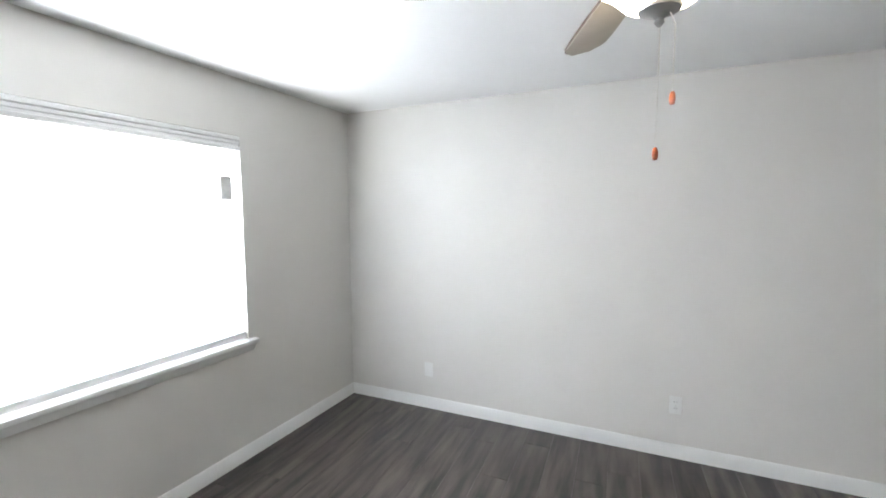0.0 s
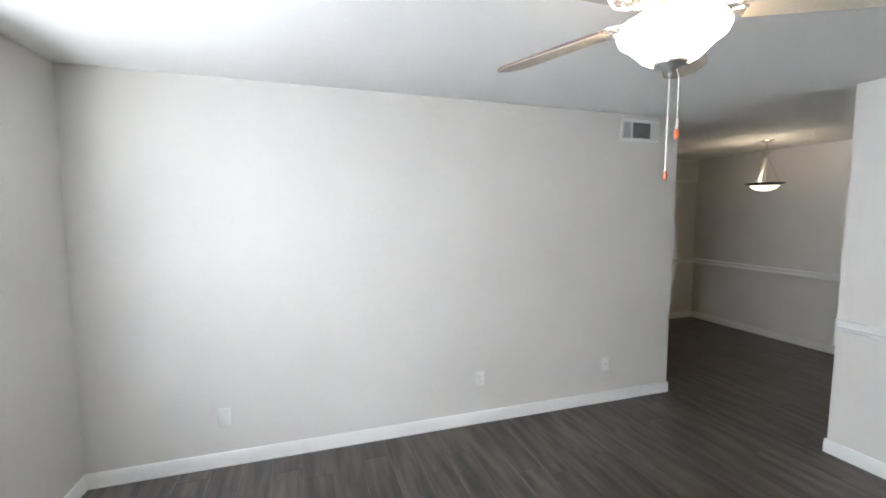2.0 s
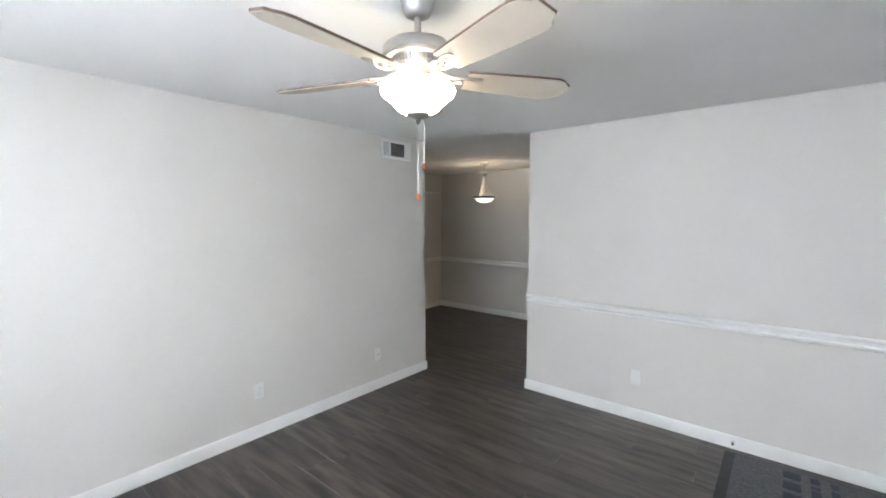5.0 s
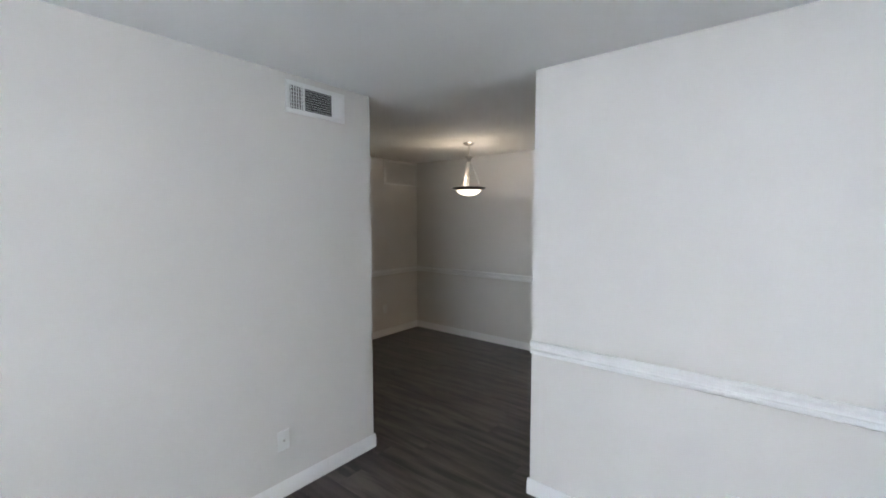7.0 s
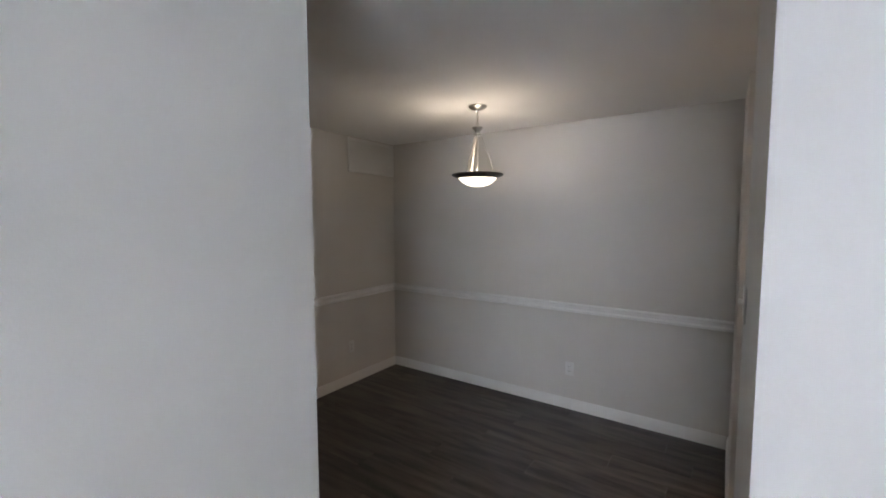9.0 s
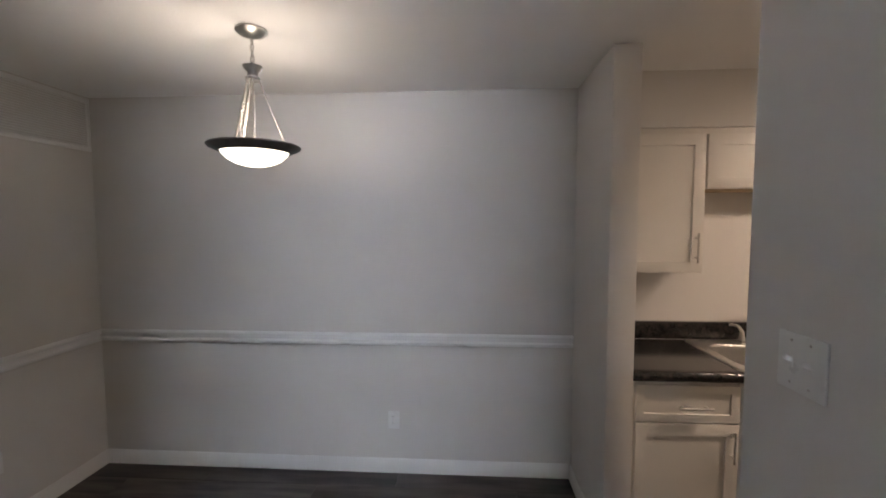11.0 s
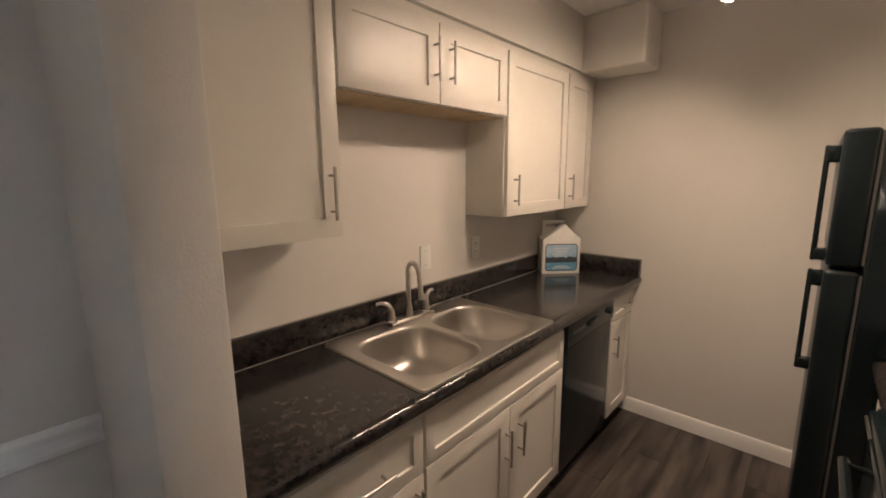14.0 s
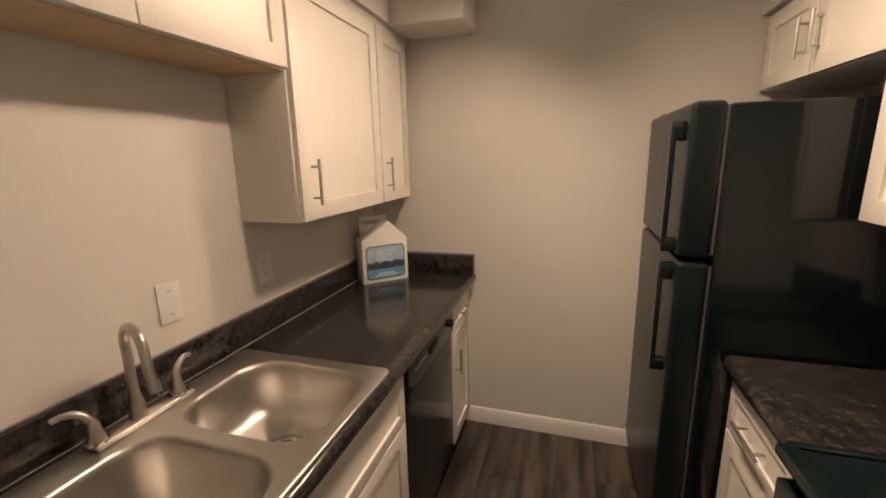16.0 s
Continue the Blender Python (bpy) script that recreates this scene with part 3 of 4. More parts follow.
def bar_handle(p0, p1, out, parent):
    """A bar pull between two points; out is the way from the door."""
    a, b, o = Vector(p0), Vector(p1), Vector(out) * HANDLE_OUT
    d = (b - a)
    bm = joined(tube([a + o, b + o], 0.0055, 12), tube([a + 0.16 * d, a + 0.16 * d + o], 0.0042, 10), tube([a + 0.84 * d, a + 0.84 * d + o], 0.0042, 10))
    return part("handle", bm, NICKEL, parent, "brushed nickel bar handle")


def shaker(y0, y1, z0, z1, x, s, stile=0.058):
    """A shaker front whose outer face is at x and which faces along s."""
    bm = cube((x - s * 0.019, y0, z0), (x, y1, z1))
    bmesh.ops.recalc_face_normals(bm, faces=bm.faces[:])
    face = max(bm.faces, key=lambda f: s * f.calc_center_median().x)
    rim = list(face.edges)
    bmesh.ops.inset_region(bm, faces=[face], thickness=stile, depth=0.0)
    bmesh.ops.inset_region(bm, faces=[face], thickness=0.0018, depth=-0.008)
    bmesh.ops.bevel(bm, geom=rim, offset=0.002, segments=2, affect="EDGES", profile=0.5)
    return bm


def cabinet(name, y0, y1, z0, z1, back, front, fronts, label, group, under=None, hollow=False):
    """A cabinet between back and front planes; fronts: (kind, y0, y1, z0, z1, handle ends as (y, z) pairs)."""
    s = 1 if front > back else -1
    c = thing(name, (0.5 * (front + back), 0.5 * (y0 + y1), z0), label, "cabinet", group)
    off = Matrix.Translation(-c.matrix_world.translation)
    face = front - s * 0.021
    if hollow:
        body = joined(cube((back, y0, z0), (face, y0 + 0.016, z1)), cube((back, y1 - 0.016, z0), (face, y1, z1)), cube((back, y0 + 0.016, z0), (face, y1 - 0.016, z0 + 0.016)), cube((face - s * 0.018, y0 + 0.016, z0 + 0.016), (face, y1 - 0.016, z1)))
    else:
        body = cube((back, y0, z0), (face, y1, z1), 0.0015)
    part("body", moved(body, off), CAB, c)
    if under:
        part("underside", moved(cube((back, y0 + 0.004, z0 - 0.003), (face, y1 - 0.004, z0 - 0.0005)), off), under, c, "unpainted wooden underside")
    for kind, a, b, e, f, h in fronts:
        p = part(kind, moved(shaker(a, b, e, f, front, s, 0.056 if kind == "drawer" else 0.084), off), CAB, c)
        if h:
            q = [Vector((front, *h[0])), Vector((front, *h[1]))]
            bar_handle(off @ q[0], off @ q[1], (s, 0, 0), p)
    return c


UB = XE - 0.002
FU = 4.413
cabinet("wall_cabinet", 1.279, 1.772, 1.342, 2.092, UB, FU, [("door", 1.283, 1.768, 1.345, 2.090, ((1.322, 1.40), (1.322, 1.56)))], "white shaker wall cabinet beside the stub wall", "wall cabinets over the sink")
cabinet("wall_cabinet", 0.361, 1.277, 1.797, 2.092, UB, FU, [("door", 0.822, 1.273, 1.800, 2.090, ((0.850, 1.875), (0.850, 2.03))), ("door", 0.365, 0.818, 1.800, 2.090, ((0.765, 1.875), (0.765, 2.03)))], "short white shaker wall cabinet above the sink", "wall cabinets over the sink", CAB_RAW)
cabinet("wall_cabinet", -0.253, 0.359, 1.332, 2.092, UB, FU, [("door", -0.249, 0.352, 1.335, 2.090, ((0.292, 1.385), (0.292, 1.535)))], "white shaker wall cabinet above the dishwasher", "wall cabinets over the sink")
cabinet("wall_cabinet", YKS + 0.004, -0.255, 1.332, 2.092, UB, FU, [("door", -0.585, -0.259, 1.335, 2.090, ((-0.302, 1.385), (-0.302, 1.535)))], "narrow white shaker wall cabinet in the corner", "wall cabinets over the sink")

FB, ZB, ZT = 4.096, 0.105, 0.868
cabinet("base_cabinet", 1.252, 1.772, ZB, ZT, UB, FB, [("drawer", 1.256, 1.74, 0.655, 0.836, ((1.39, 0.735), (1.55, 0.735))), ("door", 1.256, 1.74, 0.112, 0.648, ((1.29, 0.47), (1.29, 0.625)))], "white shaker base cabinet with a drawer", "base cabinets along the sink wall")
cabinet("base_cabinet", 0.342, 1.248, ZB, ZT, UB, FB, [("drawer", 0.346, 1.244, 0.662, 0.836, None), ("door", 0.787, 1.244, 0.112, 0.655, ((0.815, 0.43), (0.815, 0.58))), ("door", 0.346, 0.783, 0.112, 0.655, ((0.725, 0.43), (0.725, 0.58)))], "white shaker sink base cabinet with two doors", "base cabinets along the sink wall", None, True)
cabinet("base_cabinet", YKS + 0.004, -0.252, ZB, ZT, UB, FB, [("drawer", -0.585, -0.258, 0.705, 0.836, ((-0.36, 0.775), (-0.50, 0.775))), ("door", -0.585, -0.258, 0.112, 0.698, ((-0.295, 0.49), (-0.295, 0.62)))], "narrow white shaker base cabinet in the corner", "base cabinets along the sink wall")
setting("toe_kick", joined(cube((4.17, 0.342, 0), (4.19, 1.772, 0.105)), cube((4.17, YKS + 0.004, 0), (4.19, -0.252, 0.105))), BLACK_TEX)

# worktop in four joined pieces round the sink, with a rolled front edge and an upstand
top = thing("worktop", (4.37, 0.585, 0.868), "dark mottled granite-look laminate worktop, glossy", "worktop")
off = Matrix.Translation((-4.37, -0.585, -0.868))
ZC = 0.91
nose = [(4.112, ZT), (4.112, ZC), (4.092, ZC), (4.080, ZC - 0.003), (4.072, ZC - 0.010), (4.068, ZC - 0.026), (4.071, ZC - 0.041), (4.079, ZC - 0.049), (4.092, ZC - 0.051)]
part("front_edge", moved(prism(nose, "y", YKS, 1.775), off), LAMINATE, top, "rolled laminate front edge")
gx, gy = (4.112, 4.595, XE), (YKS, 0.483, 1.235, 1.775)
slab = bmesh.new()
grid = [[slab.verts.new((x, y, ZC)) for y in gy] for x in gx]
cells = [slab.faces.new((grid[i][j], grid[i + 1][j], grid[i + 1][j + 1], grid[i][j + 1])) for i in range(2) for j in range(3) if (i, j) != (0, 1)]
low = bmesh.ops.extrude_face_region(slab, geom=cells)
for v in low["geom"]:
    if isinstance(v, bmesh.types.BMVert):
        v.co.z = ZT
bmesh.ops.recalc_face_normals(slab, faces=slab.faces[:])
part("slab", moved(slab, off), LAMINATE, top)
part("upstand", moved(cube((4.643, YKS, ZC), (XE - 0.001, 1.775, 1.016), 0.004), off), LAMINATE, top, "dark laminate backsplash")
part("upstand", moved(cube((4.074, YKS + 0.001, ZC), (4.643, -0.585, 1.016), 0.004), off), LAMINATE, top, "dark laminate end splash")
part("caulk_line", moved(cube((4.6415, YKS + 0.02, ZC), (4.643, 1.775, ZC + 0.003)), off), CAULK, top, "thin pale caulk line")
part("caulk_line", moved(cube((XE - 0.004, YKS + 0.02, 1.0162), (XE - 0.0005, 1.775, 1.019)), off), CAULK, top, "thin pale caulk line")


# ---- sink ----
def rounded(cx, cy, hx, hy, r, n=7):
    pts = []
    for qx, qy, a0 in ((1, 1, 0), (-1, 1, 90), (-1, -1, 180), (1, -1, 270)):
        for k in range(n):
            a = radians(a0 + 90 * k / (n - 1))
            pts.append((cx + qx * (hx - r) + r * math.cos(a), cy + qy * (hy - r) + r * math.sin(a)))
    return pts


sink = thing("kitchen_sink", (4.353, 0.860, ZC), "double-bowl stainless steel sink set in the worktop", "sink")
plate_bm = bmesh.new()
edges = []
bowls = ((-0.028, 0.184, 0.206, 0.172), (-0.028, -0.190, 0.206, 0.168))
for pts in [rounded(0, 0, 0.262, 0.396, 0.02)] + [rounded(cx, cy, hx, hy, 0.105) for cx, cy, hx, hy in bowls]:
    vs = [plate_bm.verts.new((x, y, 0.007)) for x, y in pts]
    edges += [plate_bm.edges.new((vs[i], vs[(i + 1) % len(vs)])) for i in range(len(vs))]
bmesh.ops.triangle_fill(plate_bm, edges=edges, use_beauty=True)
skirt = bmesh.new()
rings = [[skirt.verts.new((x, y, z)) for x, y in rounded(0, 0, 0.262 + g, 0.396 + g, 0.02 + g)] for g, z in ((0, 0.007), (0.004, 0.0055), (0.006, 0.0))]
for a, b in zip(rings, rings[1:]):
    for i in range(len(a)):
        skirt.faces.new((a[i], a[(i + 1) % len(a)], b[(i + 1) % len(a)], b[i]))
part("deck", joined(plate_bm, skirt), STEEL, sink)
for cx, cy, hx, hy in bowls:
    bm = bmesh.new()
    rings = []
    for g, z in ((0, 0.007), (0.004, 0.0055), (0.008, 0.0), (0.010, -0.012), (0.014, -0.055), (0.019, -0.095), (0.027, -0.125), (0.043, -0.146), (0.066, -0.156), (0.10, -0.161)):
        rings.append([bm.verts.new((x, y, z)) for x, y in rounded(cx, cy, hx - g, hy - g, max(0.105 - 0.55 * g, 0.04))])
    for a, b in zip(rings, rings[1:]):
        for i in range(len(a)):
            bm.faces.new((a[i], a[(i + 1) % len(a)], b[(i + 1) % len(a)], b[i]))
    cap = rings[-1]
    mid = bm.verts.new((cx, cy, -0.164))
    for i in range(len(cap)):
        bm.faces.new((cap[i], cap[(i + 1) % len(cap)], mid))
    bmesh.ops.recalc_face_normals(bm, faces=bm.faces[:])
    bowl = part("bowl", bm, STEEL, sink)
    part("drain", lathe([(0.050, -0.163), (0.058, -0.160), (0.058, -0.157), (0.045, -0.156), (0.040, -0.162), (0.030, -0.1625)], 30, (cx, cy, 0)), CHROME, bowl, "polished drain ring")
    part("strainer", lathe([(0.040, -0.1615), (0.030, -0.1605), (0.010, -0.1605), (0.008, -0.150), (0, -0.149)], 24, (cx, cy, 0)), BRONZE, bowl, "dark strainer basket")

tap = thing("kitchen_faucet", (4.578, 0.845, ZC + 0.007), "brushed nickel gooseneck faucet with two levers", "faucet")
part("base_plate", moved(cube((-0.026, -0.125, 0), (0.026, 0.125, 0.016), 0.008, 3), Matrix.Identity(4)), NICKEL, tap)
SWING = Matrix.Translation((0, 0.012, 0)) @ Matrix.Rotation(radians(-16), 4, "Z")
arc = [(0, 0, 0.01), (0, 0, 0.05), (0, 0, 0.075), (0, 0, 0.19)] + [(-0.052 + 0.052 * math.cos(radians(a)), 0, 0.205 + 0.052 * math.sin(radians(a))) for a in range(0, 166, 15)] + [(-0.110, 0, 0.165), (-0.118, 0, 0.135)]
part("spout", moved(tube(arc, [0.020, 0.017, 0.0115] + [0.0105] * (len(arc) - 3), 16), SWING), NICKEL, tap)
part("aerator", moved(tube([(-0.1165, 0, 0.142), (-0.122, 0, 0.118)], 0.0135, 16), SWING), NICKEL, tap)
for y, t in ((0.108, 60), (-0.096, -75)):
    lever = part("lever", moved(joined(lathe([(0, 0.014), (0.021, 0.014), (0.019, 0.022), (0.014, 0.038), (0.012, 0.060), (0.008, 0.068), (0, 0.069)], 20), tube([(0, 0, 0.052), (0.004, 0, 0.070), (0.014, 0, 0.086), (0.030, 0, 0.096), (0.048, 0, 0.098), (0.064, 0, 0.094)], [0.0105, 0.0100, 0.0088, 0.0078, 0.0068, 0.0062], 12)), pose(0, y, 0, 0, 0, t)), NICKEL, tap)
    part("base_ring", lathe([(0.024, 0.014), (0.026, 0.016), (0.024, 0.020), (0.018, 0.021)], 22, (0, y, 0)), CHROME, lever)

# ---- dishwasher ----
dw = thing("dishwasher", (4.37, 0.045, 0.0), "glossy black built-in dishwasher beside the sink cabinet", "dishwasher")
part("body", cube((-0.24, -0.288, 0.09), (0.285, 0.288, 0.862)), BLACK_TEX, dw)
d = part("door", cube((-0.272, -0.286, 0.10), (-0.24, 0.286, 0.735), 0.006, 3), BLACK, dw)
p = part("control_panel", cube((-0.282, -0.286, 0.742), (-0.24, 0.286, 0.860), 0.008, 3), BLACK, dw)
part("knob", lathe([(0, 0), (0.020, 0), (0.018, 0.014), (0, 0.016)], 20), BLACK_TEX, p).matrix_basis = pose(-0.282, -0.23, 0.80, 0, -90)
part("latch", cube((-0.293, -0.06, 0.79), (-0.280, 0.06, 0.815), 0.004), BLACK_TEX, p)
for k in range(5):
    part("button", cube((-0.285, 0.10 + 0.026 * k, 0.795), (-0.281, 0.12 + 0.026 * k, 0.808), 0.001), GASKET, p)
part("kick_panel", cube((-0.235, -0.286, 0.005), (-0.20, 0.286, 0.10), 0.003), BLACK_TEX, dw)

# ---- carton on the worktop ----
ct = thing("gable_carton", (4.483, -0.385, ZC), "white gable-top carton with a printed blue lake picture", "carton", turn=-134.2)
cw, cd, ch = 0.122, 0.105, 0.222
part("box_body", cube((-cw, 0, 0), (cw, cd, ch), 0.003), PAPER, ct)
gable = bmesh.new()
base = [gable.verts.new(c) for c in ((-cw, 0, ch), (cw, 0, ch), (cw, cd, ch), (-cw, cd, ch))]
ridge = [gable.verts.new(c) for c in ((0.025, 0.014, ch + 0.092), (0.025, cd - 0.014, ch + 0.092))]
for f in ((base[0], base[1], ridge[0]), (base[2], base[3], ridge[1]), (base[1], base[2], ridge[1], ridge[0]), (base[3], base[0], ridge[0], ridge[1])):
    gable.faces.new(f)
bmesh.ops.recalc_face_normals(gable, faces=gable.faces[:])
part("gable", gable, PAPER, ct)
fy = 0.6 * cd
part("handle_fin", joined(cube((-0.108, fy - 0.002, ch + 0.0), (0.034, fy + 0.002, ch + 0.074), 0.001), cube((-0.108, fy - 0.002, ch + 0.094), (0.034, fy + 0.002, ch + 0.116), 0.001), cube((-0.108, fy - 0.002, ch + 0.074), (-0.088, fy + 0.002, ch + 0.094)), cube((0.014, fy - 0.002, ch + 0.074), (0.034, fy + 0.002, ch + 0.094))), PAPER, ct, "white fin with a cut-out hand slot")
lab = part("label", prism([(-0.104, 0.03), (-0.09, 0.018), (0.09, 0.018), (0.104, 0.03), (0.104, 0.178), (0.09, 0.192), (-0.09, 0.192), (-0.104, 0.178)], "y", -0.0012, 0.001), INK_NAVY, ct, "printed lake picture with navy border")
part("sky_print", prism([(-0.099, 0.10), (0.099, 0.10), (0.099, 0.176), (0.088, 0.187), (-0.088, 0.187), (-0.099, 0.176)], "y", -0.0020, -0.001), INK_SKY, lab)
part("water_print", prism([(-0.099, 0.033), (-0.088, 0.023), (0.088, 0.023), (0.099, 0.033), (0.099, 0.10), (-0.099, 0.10)], "y", -0.0020, -0.001), INK_WATER, lab)
trees = [(-0.099, 0.072)] + [(-0.099 + 0.198 * k / 24, 0.104 + 0.018 * noise.noise((k * 0.7, 3.1, 0)) + 0.006 * (k % 2)) for k in range(25)] + [(0.099, 0.072)]
part("tree_print", prism(trees, "y", -0.0028, -0.0018), INK_TREE, lab)
for x0, x1, z in ((-0.05, 0.055, 0.160), (-0.035, 0.04, 0.143), (-0.045, 0.045, 0.045), (-0.06, 0.06, 0.034)):
    part("text_bar", cube((x0, -0.0028, z), (x1, -0.0018, z + 0.006)), INK_PALE, lab)

# ---- refrigerator ----
fr = thing("refrigerator", (2.873, -0.255, 0.0), "black top-freezer refrigerator against the kitchen end wall", "refrigerator")
part("cabinet_body", cube((-0.33, -0.34, 0.03), (0.293, 0.34, 1.665), 0.008, 3), FRIDGE, fr)
for z0, z1, h0, h1 in ((0.10, 1.195, 0.80, 1.185), (1.208, 1.675, 1.218, 1.625)):
    d = part("door", cube((0.300, -0.34, z0), (0.392, 0.34, z1), 0.016, 4), FRIDGE_DOOR, fr)
    part("handle", joined(cube((0.418, 0.276, h0), (0.434, 0.300, h1), 0.006, 3), cube((0.387, 0.268, h0 + 0.002), (0.428, 0.303, h0 + 0.045), 0.008, 3), cube((0.387, 0.268, h1 - 0.06), (0.428, 0.303, h1 - 0.002), 0.008, 3)), BLACK, d, "black moulded handle")
    part("gasket", cube((0.292, -0.33, z0 + 0.012), (0.301, 0.33, z1 - 0.012)), GASKET, d)
part("hinge_cover", cube((0.23, -0.335, 1.664), (0.36, -0.27, 1.69), 0.006), BLACK, fr)
part("badge", cube((0.3915, -0.32, 1.61), (0.3935, -0.29, 1.618)), NICKEL, fr)
part("kick_grille", cube((0.24, -0.33, 0.01), (0.29, 0.33, 0.09), 0.004), BLACK_TEX, fr)

# ---- far side of the kitchen ----
FW = 3.085
cabinet("base_cabinet", 0.112, 0.525, ZB, ZT, XKW + 0.002, FW, [("drawer", 0.118, 0.518, 0.675, 0.836, ((0.235, 0.76), (0.40, 0.76))), ("door", 0.118, 0.518, 0.112, 0.668, ((0.485, 0.46), (0.485, 0.61)))], "white shaker base cabinet between refrigerator and range", "cabinets beside the range")
setting("toe_kick_west", cube((2.99, 0.112, 0), (3.01, 0.525, 0.105)), BLACK_TEX)
w2 = thing("worktop", (2.8, 0.318, 0.868), "short dark granite-look laminate worktop beside the range", "worktop")
off = Matrix.Translation((-2.8, -0.318, -0.868))
nose2 = [(3.03, ZT), (3.03, ZC), (3.088, ZC), (3.100, ZC - 0.003), (3.108, ZC - 0.010), (3.112, ZC - 0.026), (3.109, ZC - 0.041), (3.101, ZC - 0.049), (3.088, ZC - 0.051)]
part("slab", moved(prism([(XKW, ZT), (XKW, ZC)] + nose2[2:], "y", 0.104, 0.530), off), LAMINATE, w2)
part("upstand", moved(cube((XKW + 0.001, 0.104, ZC), (XKW + 0.02, 0.530, 1.016), 0.004), off), LAMINATE, w2)
cabinet("wall_cabinet", YKS + 0.004, 0.128, 1.768, 2.055, XKW + 0.002, 2.86, [("door", YKS + 0.012, -0.252, 1.771, 2.052, ((-0.295, 1.83), (-0.295, 1.96))), ("door", -0.248, 0.124, 1.771, 2.052, ((-0.205, 1.83), (-0.205, 1.96)))], "white shaker wall cabinet above the refrigerator", "cabinets beside the range")
cabinet("wall_cabinet", 0.132, 0.53, 1.342, 2.055, XKW + 0.002, 2.86, [("door", 0.136, 0.526, 1.345, 2.052, ((0.495, 1.40), (0.495, 1.55)))], "white shaker wall cabinet above the short worktop", "cabinets beside the range")

rg = thing("range", (2.82, 0.912, 0.0), "black electric range with coil burners", "range")
part("body", cube((-0.31, -0.375, 0.02), (0.28, 0.375, 0.885), 0.005), BLACK, rg)
part("cooktop", joined(cube((-0.315, -0.378, 0.885), (0.325, 0.378, 0.915), 0.010, 3), cube((-0.30, -0.375, 0.915), (0.31, -0.355, 0.921), 0.003), cube((0.29, -0.355, 0.915), (0.31, 0.375, 0.921), 0.003)), BLACK, rg)
part("oven_door", cube((0.28, -0.365, 0.20), (0.318, 0.365, 0.84), 0.008, 3), BLACK, rg)
part("oven_handle", joined(tube([(0.36, -0.31, 0.78), (0.36, 0.31, 0.78)], 0.012, 12), tube([(0.315, -0.29, 0.78), (0.36, -0.29, 0.78)], 0.008, 8), tube([(0.315, 0.29, 0.78), (0.36, 0.29, 0.78)], 0.008, 8)), BLACK_TEX, rg)
part("drawer", cube((0.28, -0.365, 0.04), (0.315, 0.365, 0.19), 0.008, 3), BLACK, rg)
part("backguard", cube((-0.315, -0.375, 0.915), (-0.26, 0.375, 1.09), 0.01, 3), BLACK, rg)
for k in range(4):
    part("knob", lathe([(0, 0), (0.022, 0), (0.019, 0.018), (0, 0.02)], 18), BLACK_TEX, rg).matrix_basis = pose(-0.26, -0.28 + 0.1 * k + (0.26 if k > 1 else 0), 1.01, 0, 90)
for x, y, r in ((0.16, -0.19, 0.078), (0.16, 0.19, 0.10), (-0.13, -0.19, 0.10), (-0.13, 0.19, 0.078)):
    bn = part("drip_pan", lathe([(r + 0.018, 0.917), (r + 0.014, 0.921), (r + 0.006, 0.919), (r * 0.6, 0.9165), (0.01, 0.916)], 30, (x, y, 0)), BLACK, rg, "black drip pan")
    pts = [(x + (0.02 + (r - 0.02) * k / 90) * math.cos(k * 0.21 * 1.2), y + (0.02 + (r - 0.02) * k / 90) * math.sin(k * 0.21 * 1.2), 0.928) for k in range(91)]
    part("coil", tube(pts, 0.0045, 6), GASKET, bn, "grey spiral heating coil")

# ---- kitchen spotlights ----
sp = thing("track_light", (3.655, 0.26, H), "wavy brushed nickel ceiling track with four lit spots", "ceiling light")
part("canopy", lathe([(0, 0), (0.062, 0), (0.060, -0.016), (0.02, -0.024), (0, -0.024)], 28), NICKEL, sp)
part("stem", tube([(0, 0, -0.02), (0, 0, -0.034)], 0.008, 10), NICKEL, sp)
bar = [(0.035 * math.sin(k / 20 * 3 * math.pi), 0.46 - k / 20 * 0.92, -0.030 - 0.012 * math.sin(k / 20 * 2 * math.pi)) for k in range(21)]
part("bar", moved(joined(tube(bar, 0.011, 10)), Matrix.Identity(4)), NICKEL, sp)
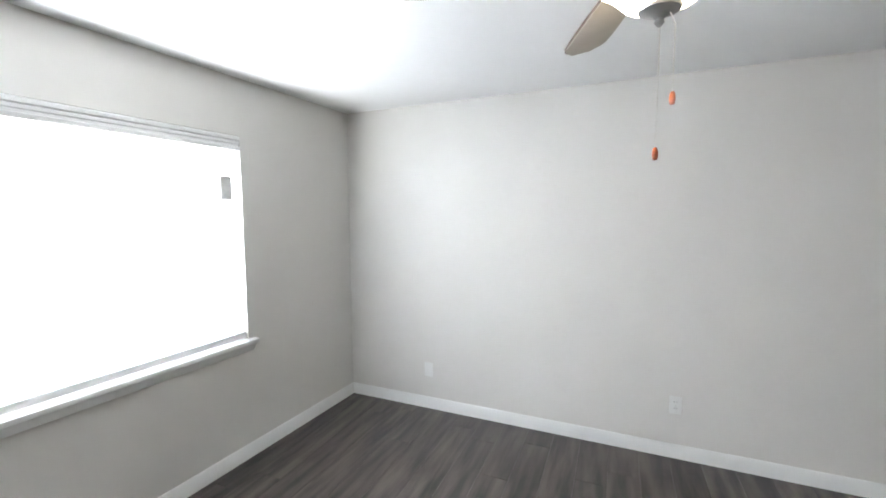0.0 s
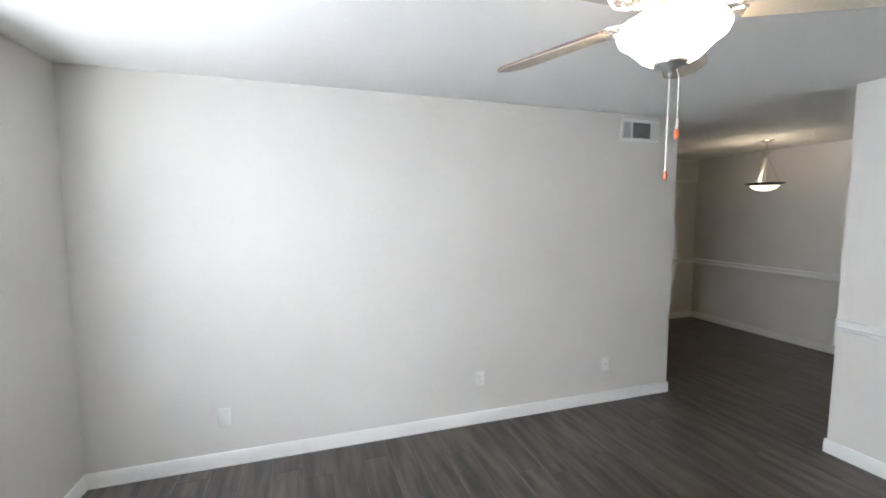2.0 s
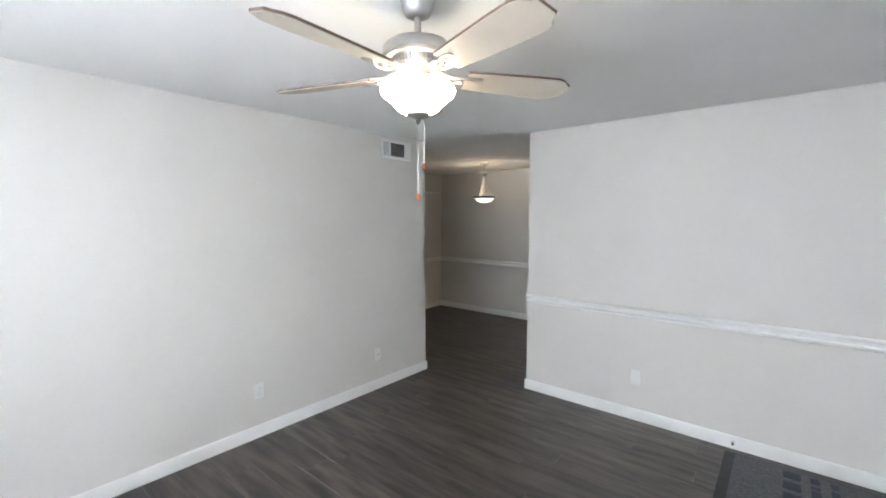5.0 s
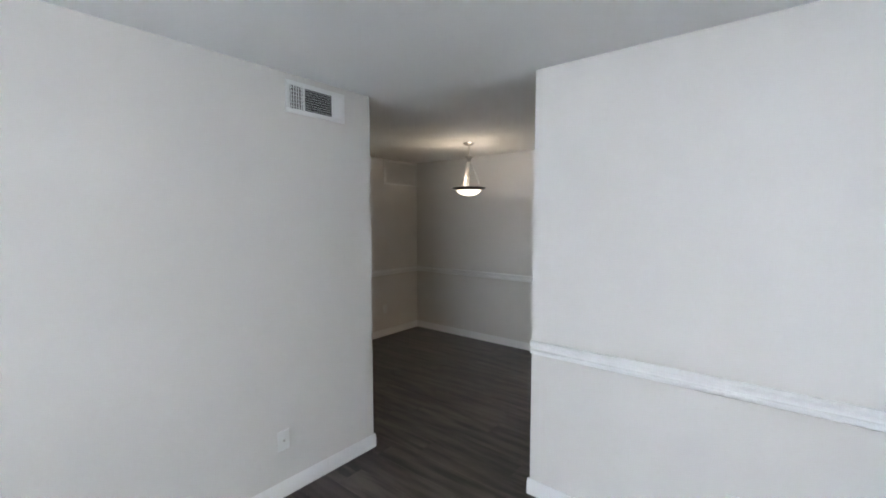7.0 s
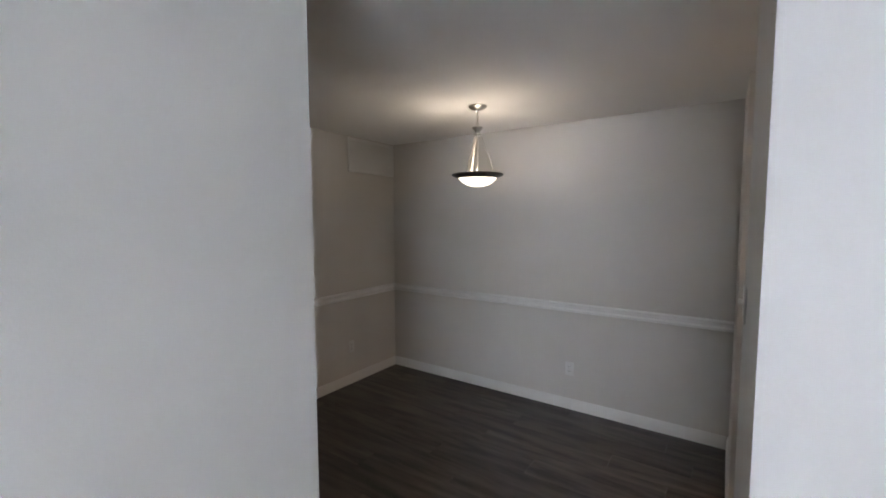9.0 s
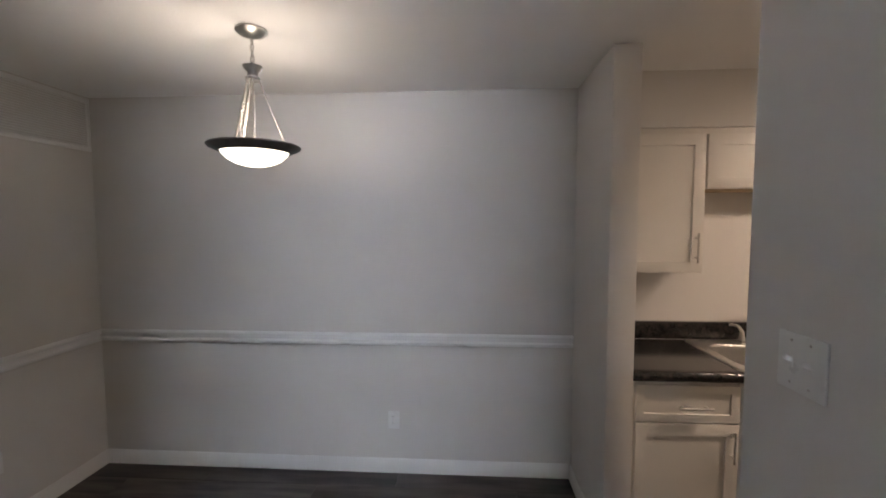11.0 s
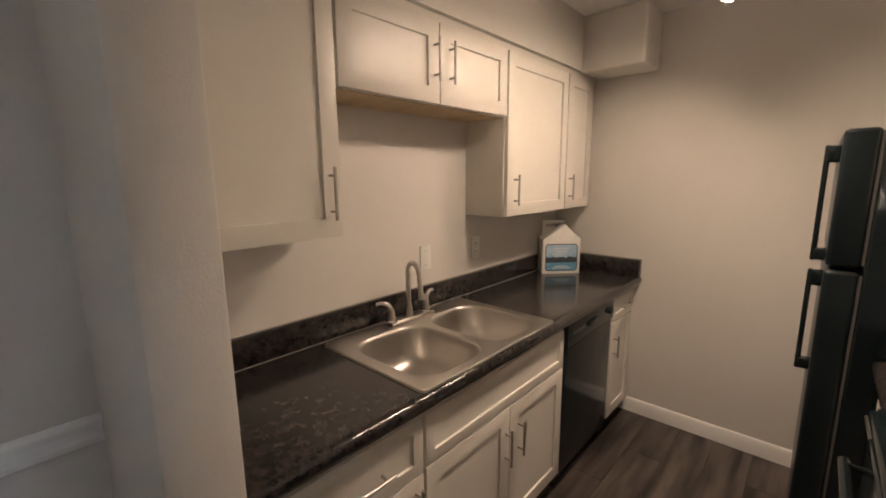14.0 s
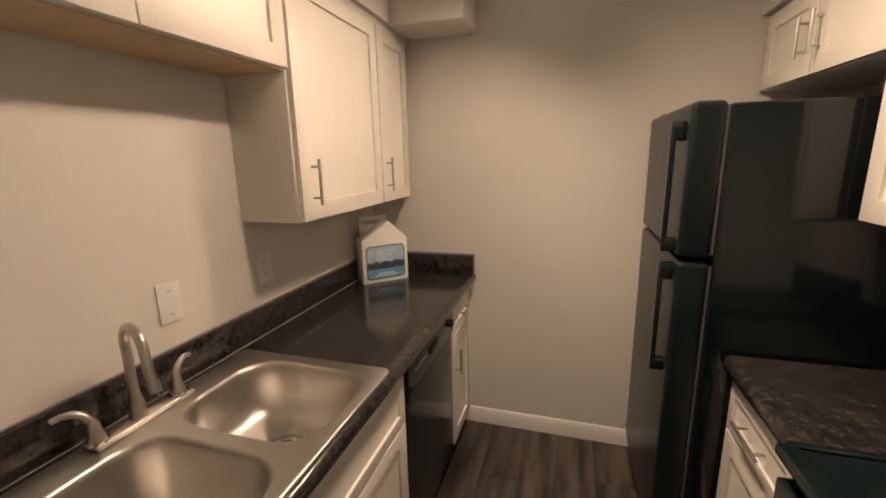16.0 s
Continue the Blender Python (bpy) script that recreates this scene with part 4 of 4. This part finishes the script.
for y, x, dx, dy in ((0.42, 0.03, -0.50, 0.10), (0.15, -0.03, 0.26, 0.16), (-0.18, 0.03, -0.50, 0.14), (-0.44, -0.02, 0.32, 0.22)):
    tip = Vector((x, y, -0.050))
    way = Vector((dx, dy, -0.85)).normalized()
    m = Matrix.Translation(tip + way * 0.02) @ (-way).to_track_quat("Z", "Y").to_matrix().to_4x4()
    hd = part("spot_head", moved(lathe([(0, 0.0), (0.012, -0.002), (0.017, -0.03), (0.025, -0.075), (0.035, -0.135), (0.0335, -0.135), (0.023, -0.07), (0, -0.05)], 26), m @ Matrix.Scale(0.85, 4)), NICKEL, sp)
    part("bulb", moved(lathe([(0.032, -0.124), (0.02, -0.118), (0, -0.116)], 22), m @ Matrix.Scale(0.85, 4)), BULB, hd, "lit bulb face")
    part("knuckle", tube([(x, y, -0.030), tip + way * 0.03], 0.008, 10), NICKEL, sp)
    at = Vector((3.655, 0.26, H)) + tip + way * 0.142
    lamp("spot_bulb", "SPOT", at, at + way, 30, WARM, 0.05, cone=160)

# ---- floor ----
floor = setting("floor", cube((XW - 0.5, YS - T, -0.06), (XE + T, YDN + T, -0.004)), SUB, "dark brown wood-look plank floor")
PW, PL = 0.181, 1.22
plank_mesh = mesh_of("plank", cube((0.0004, 0.0004, -0.006), (PW - 0.0004, PL - 0.0004, 0.0), 0.0012, 1), PLANK, False)


def floor_span(x):
    """How far the floor reaches along y at x."""
    if x < 0.9:
        return YS - 0.02, 3.09
    if x < XD:
        return YS - 0.02, YDN + 0.02
    if x < 2.48:
        return YD_END - 0.05, YDN + 0.02
    return YKS - 0.02, YDN + 0.02


x = XW - 0.06 - 2 * PW
while x < XE + 0.02:
    y0, y1 = floor_span(x + PW / 2)
    y = y0 - random.random() * 0.9 * PL
    while y < y1:
        a, b = max(y, y0), min(y + PL, y1)
        if b - a > 0.03:
            p = new("plank", plank_mesh)
            p.parent = floor
            p.matrix_basis = Matrix.Translation((x, a, 0)) @ Matrix.Diagonal((1, (b - a) / PL, 1, 1))
        y += PL
    x += PW
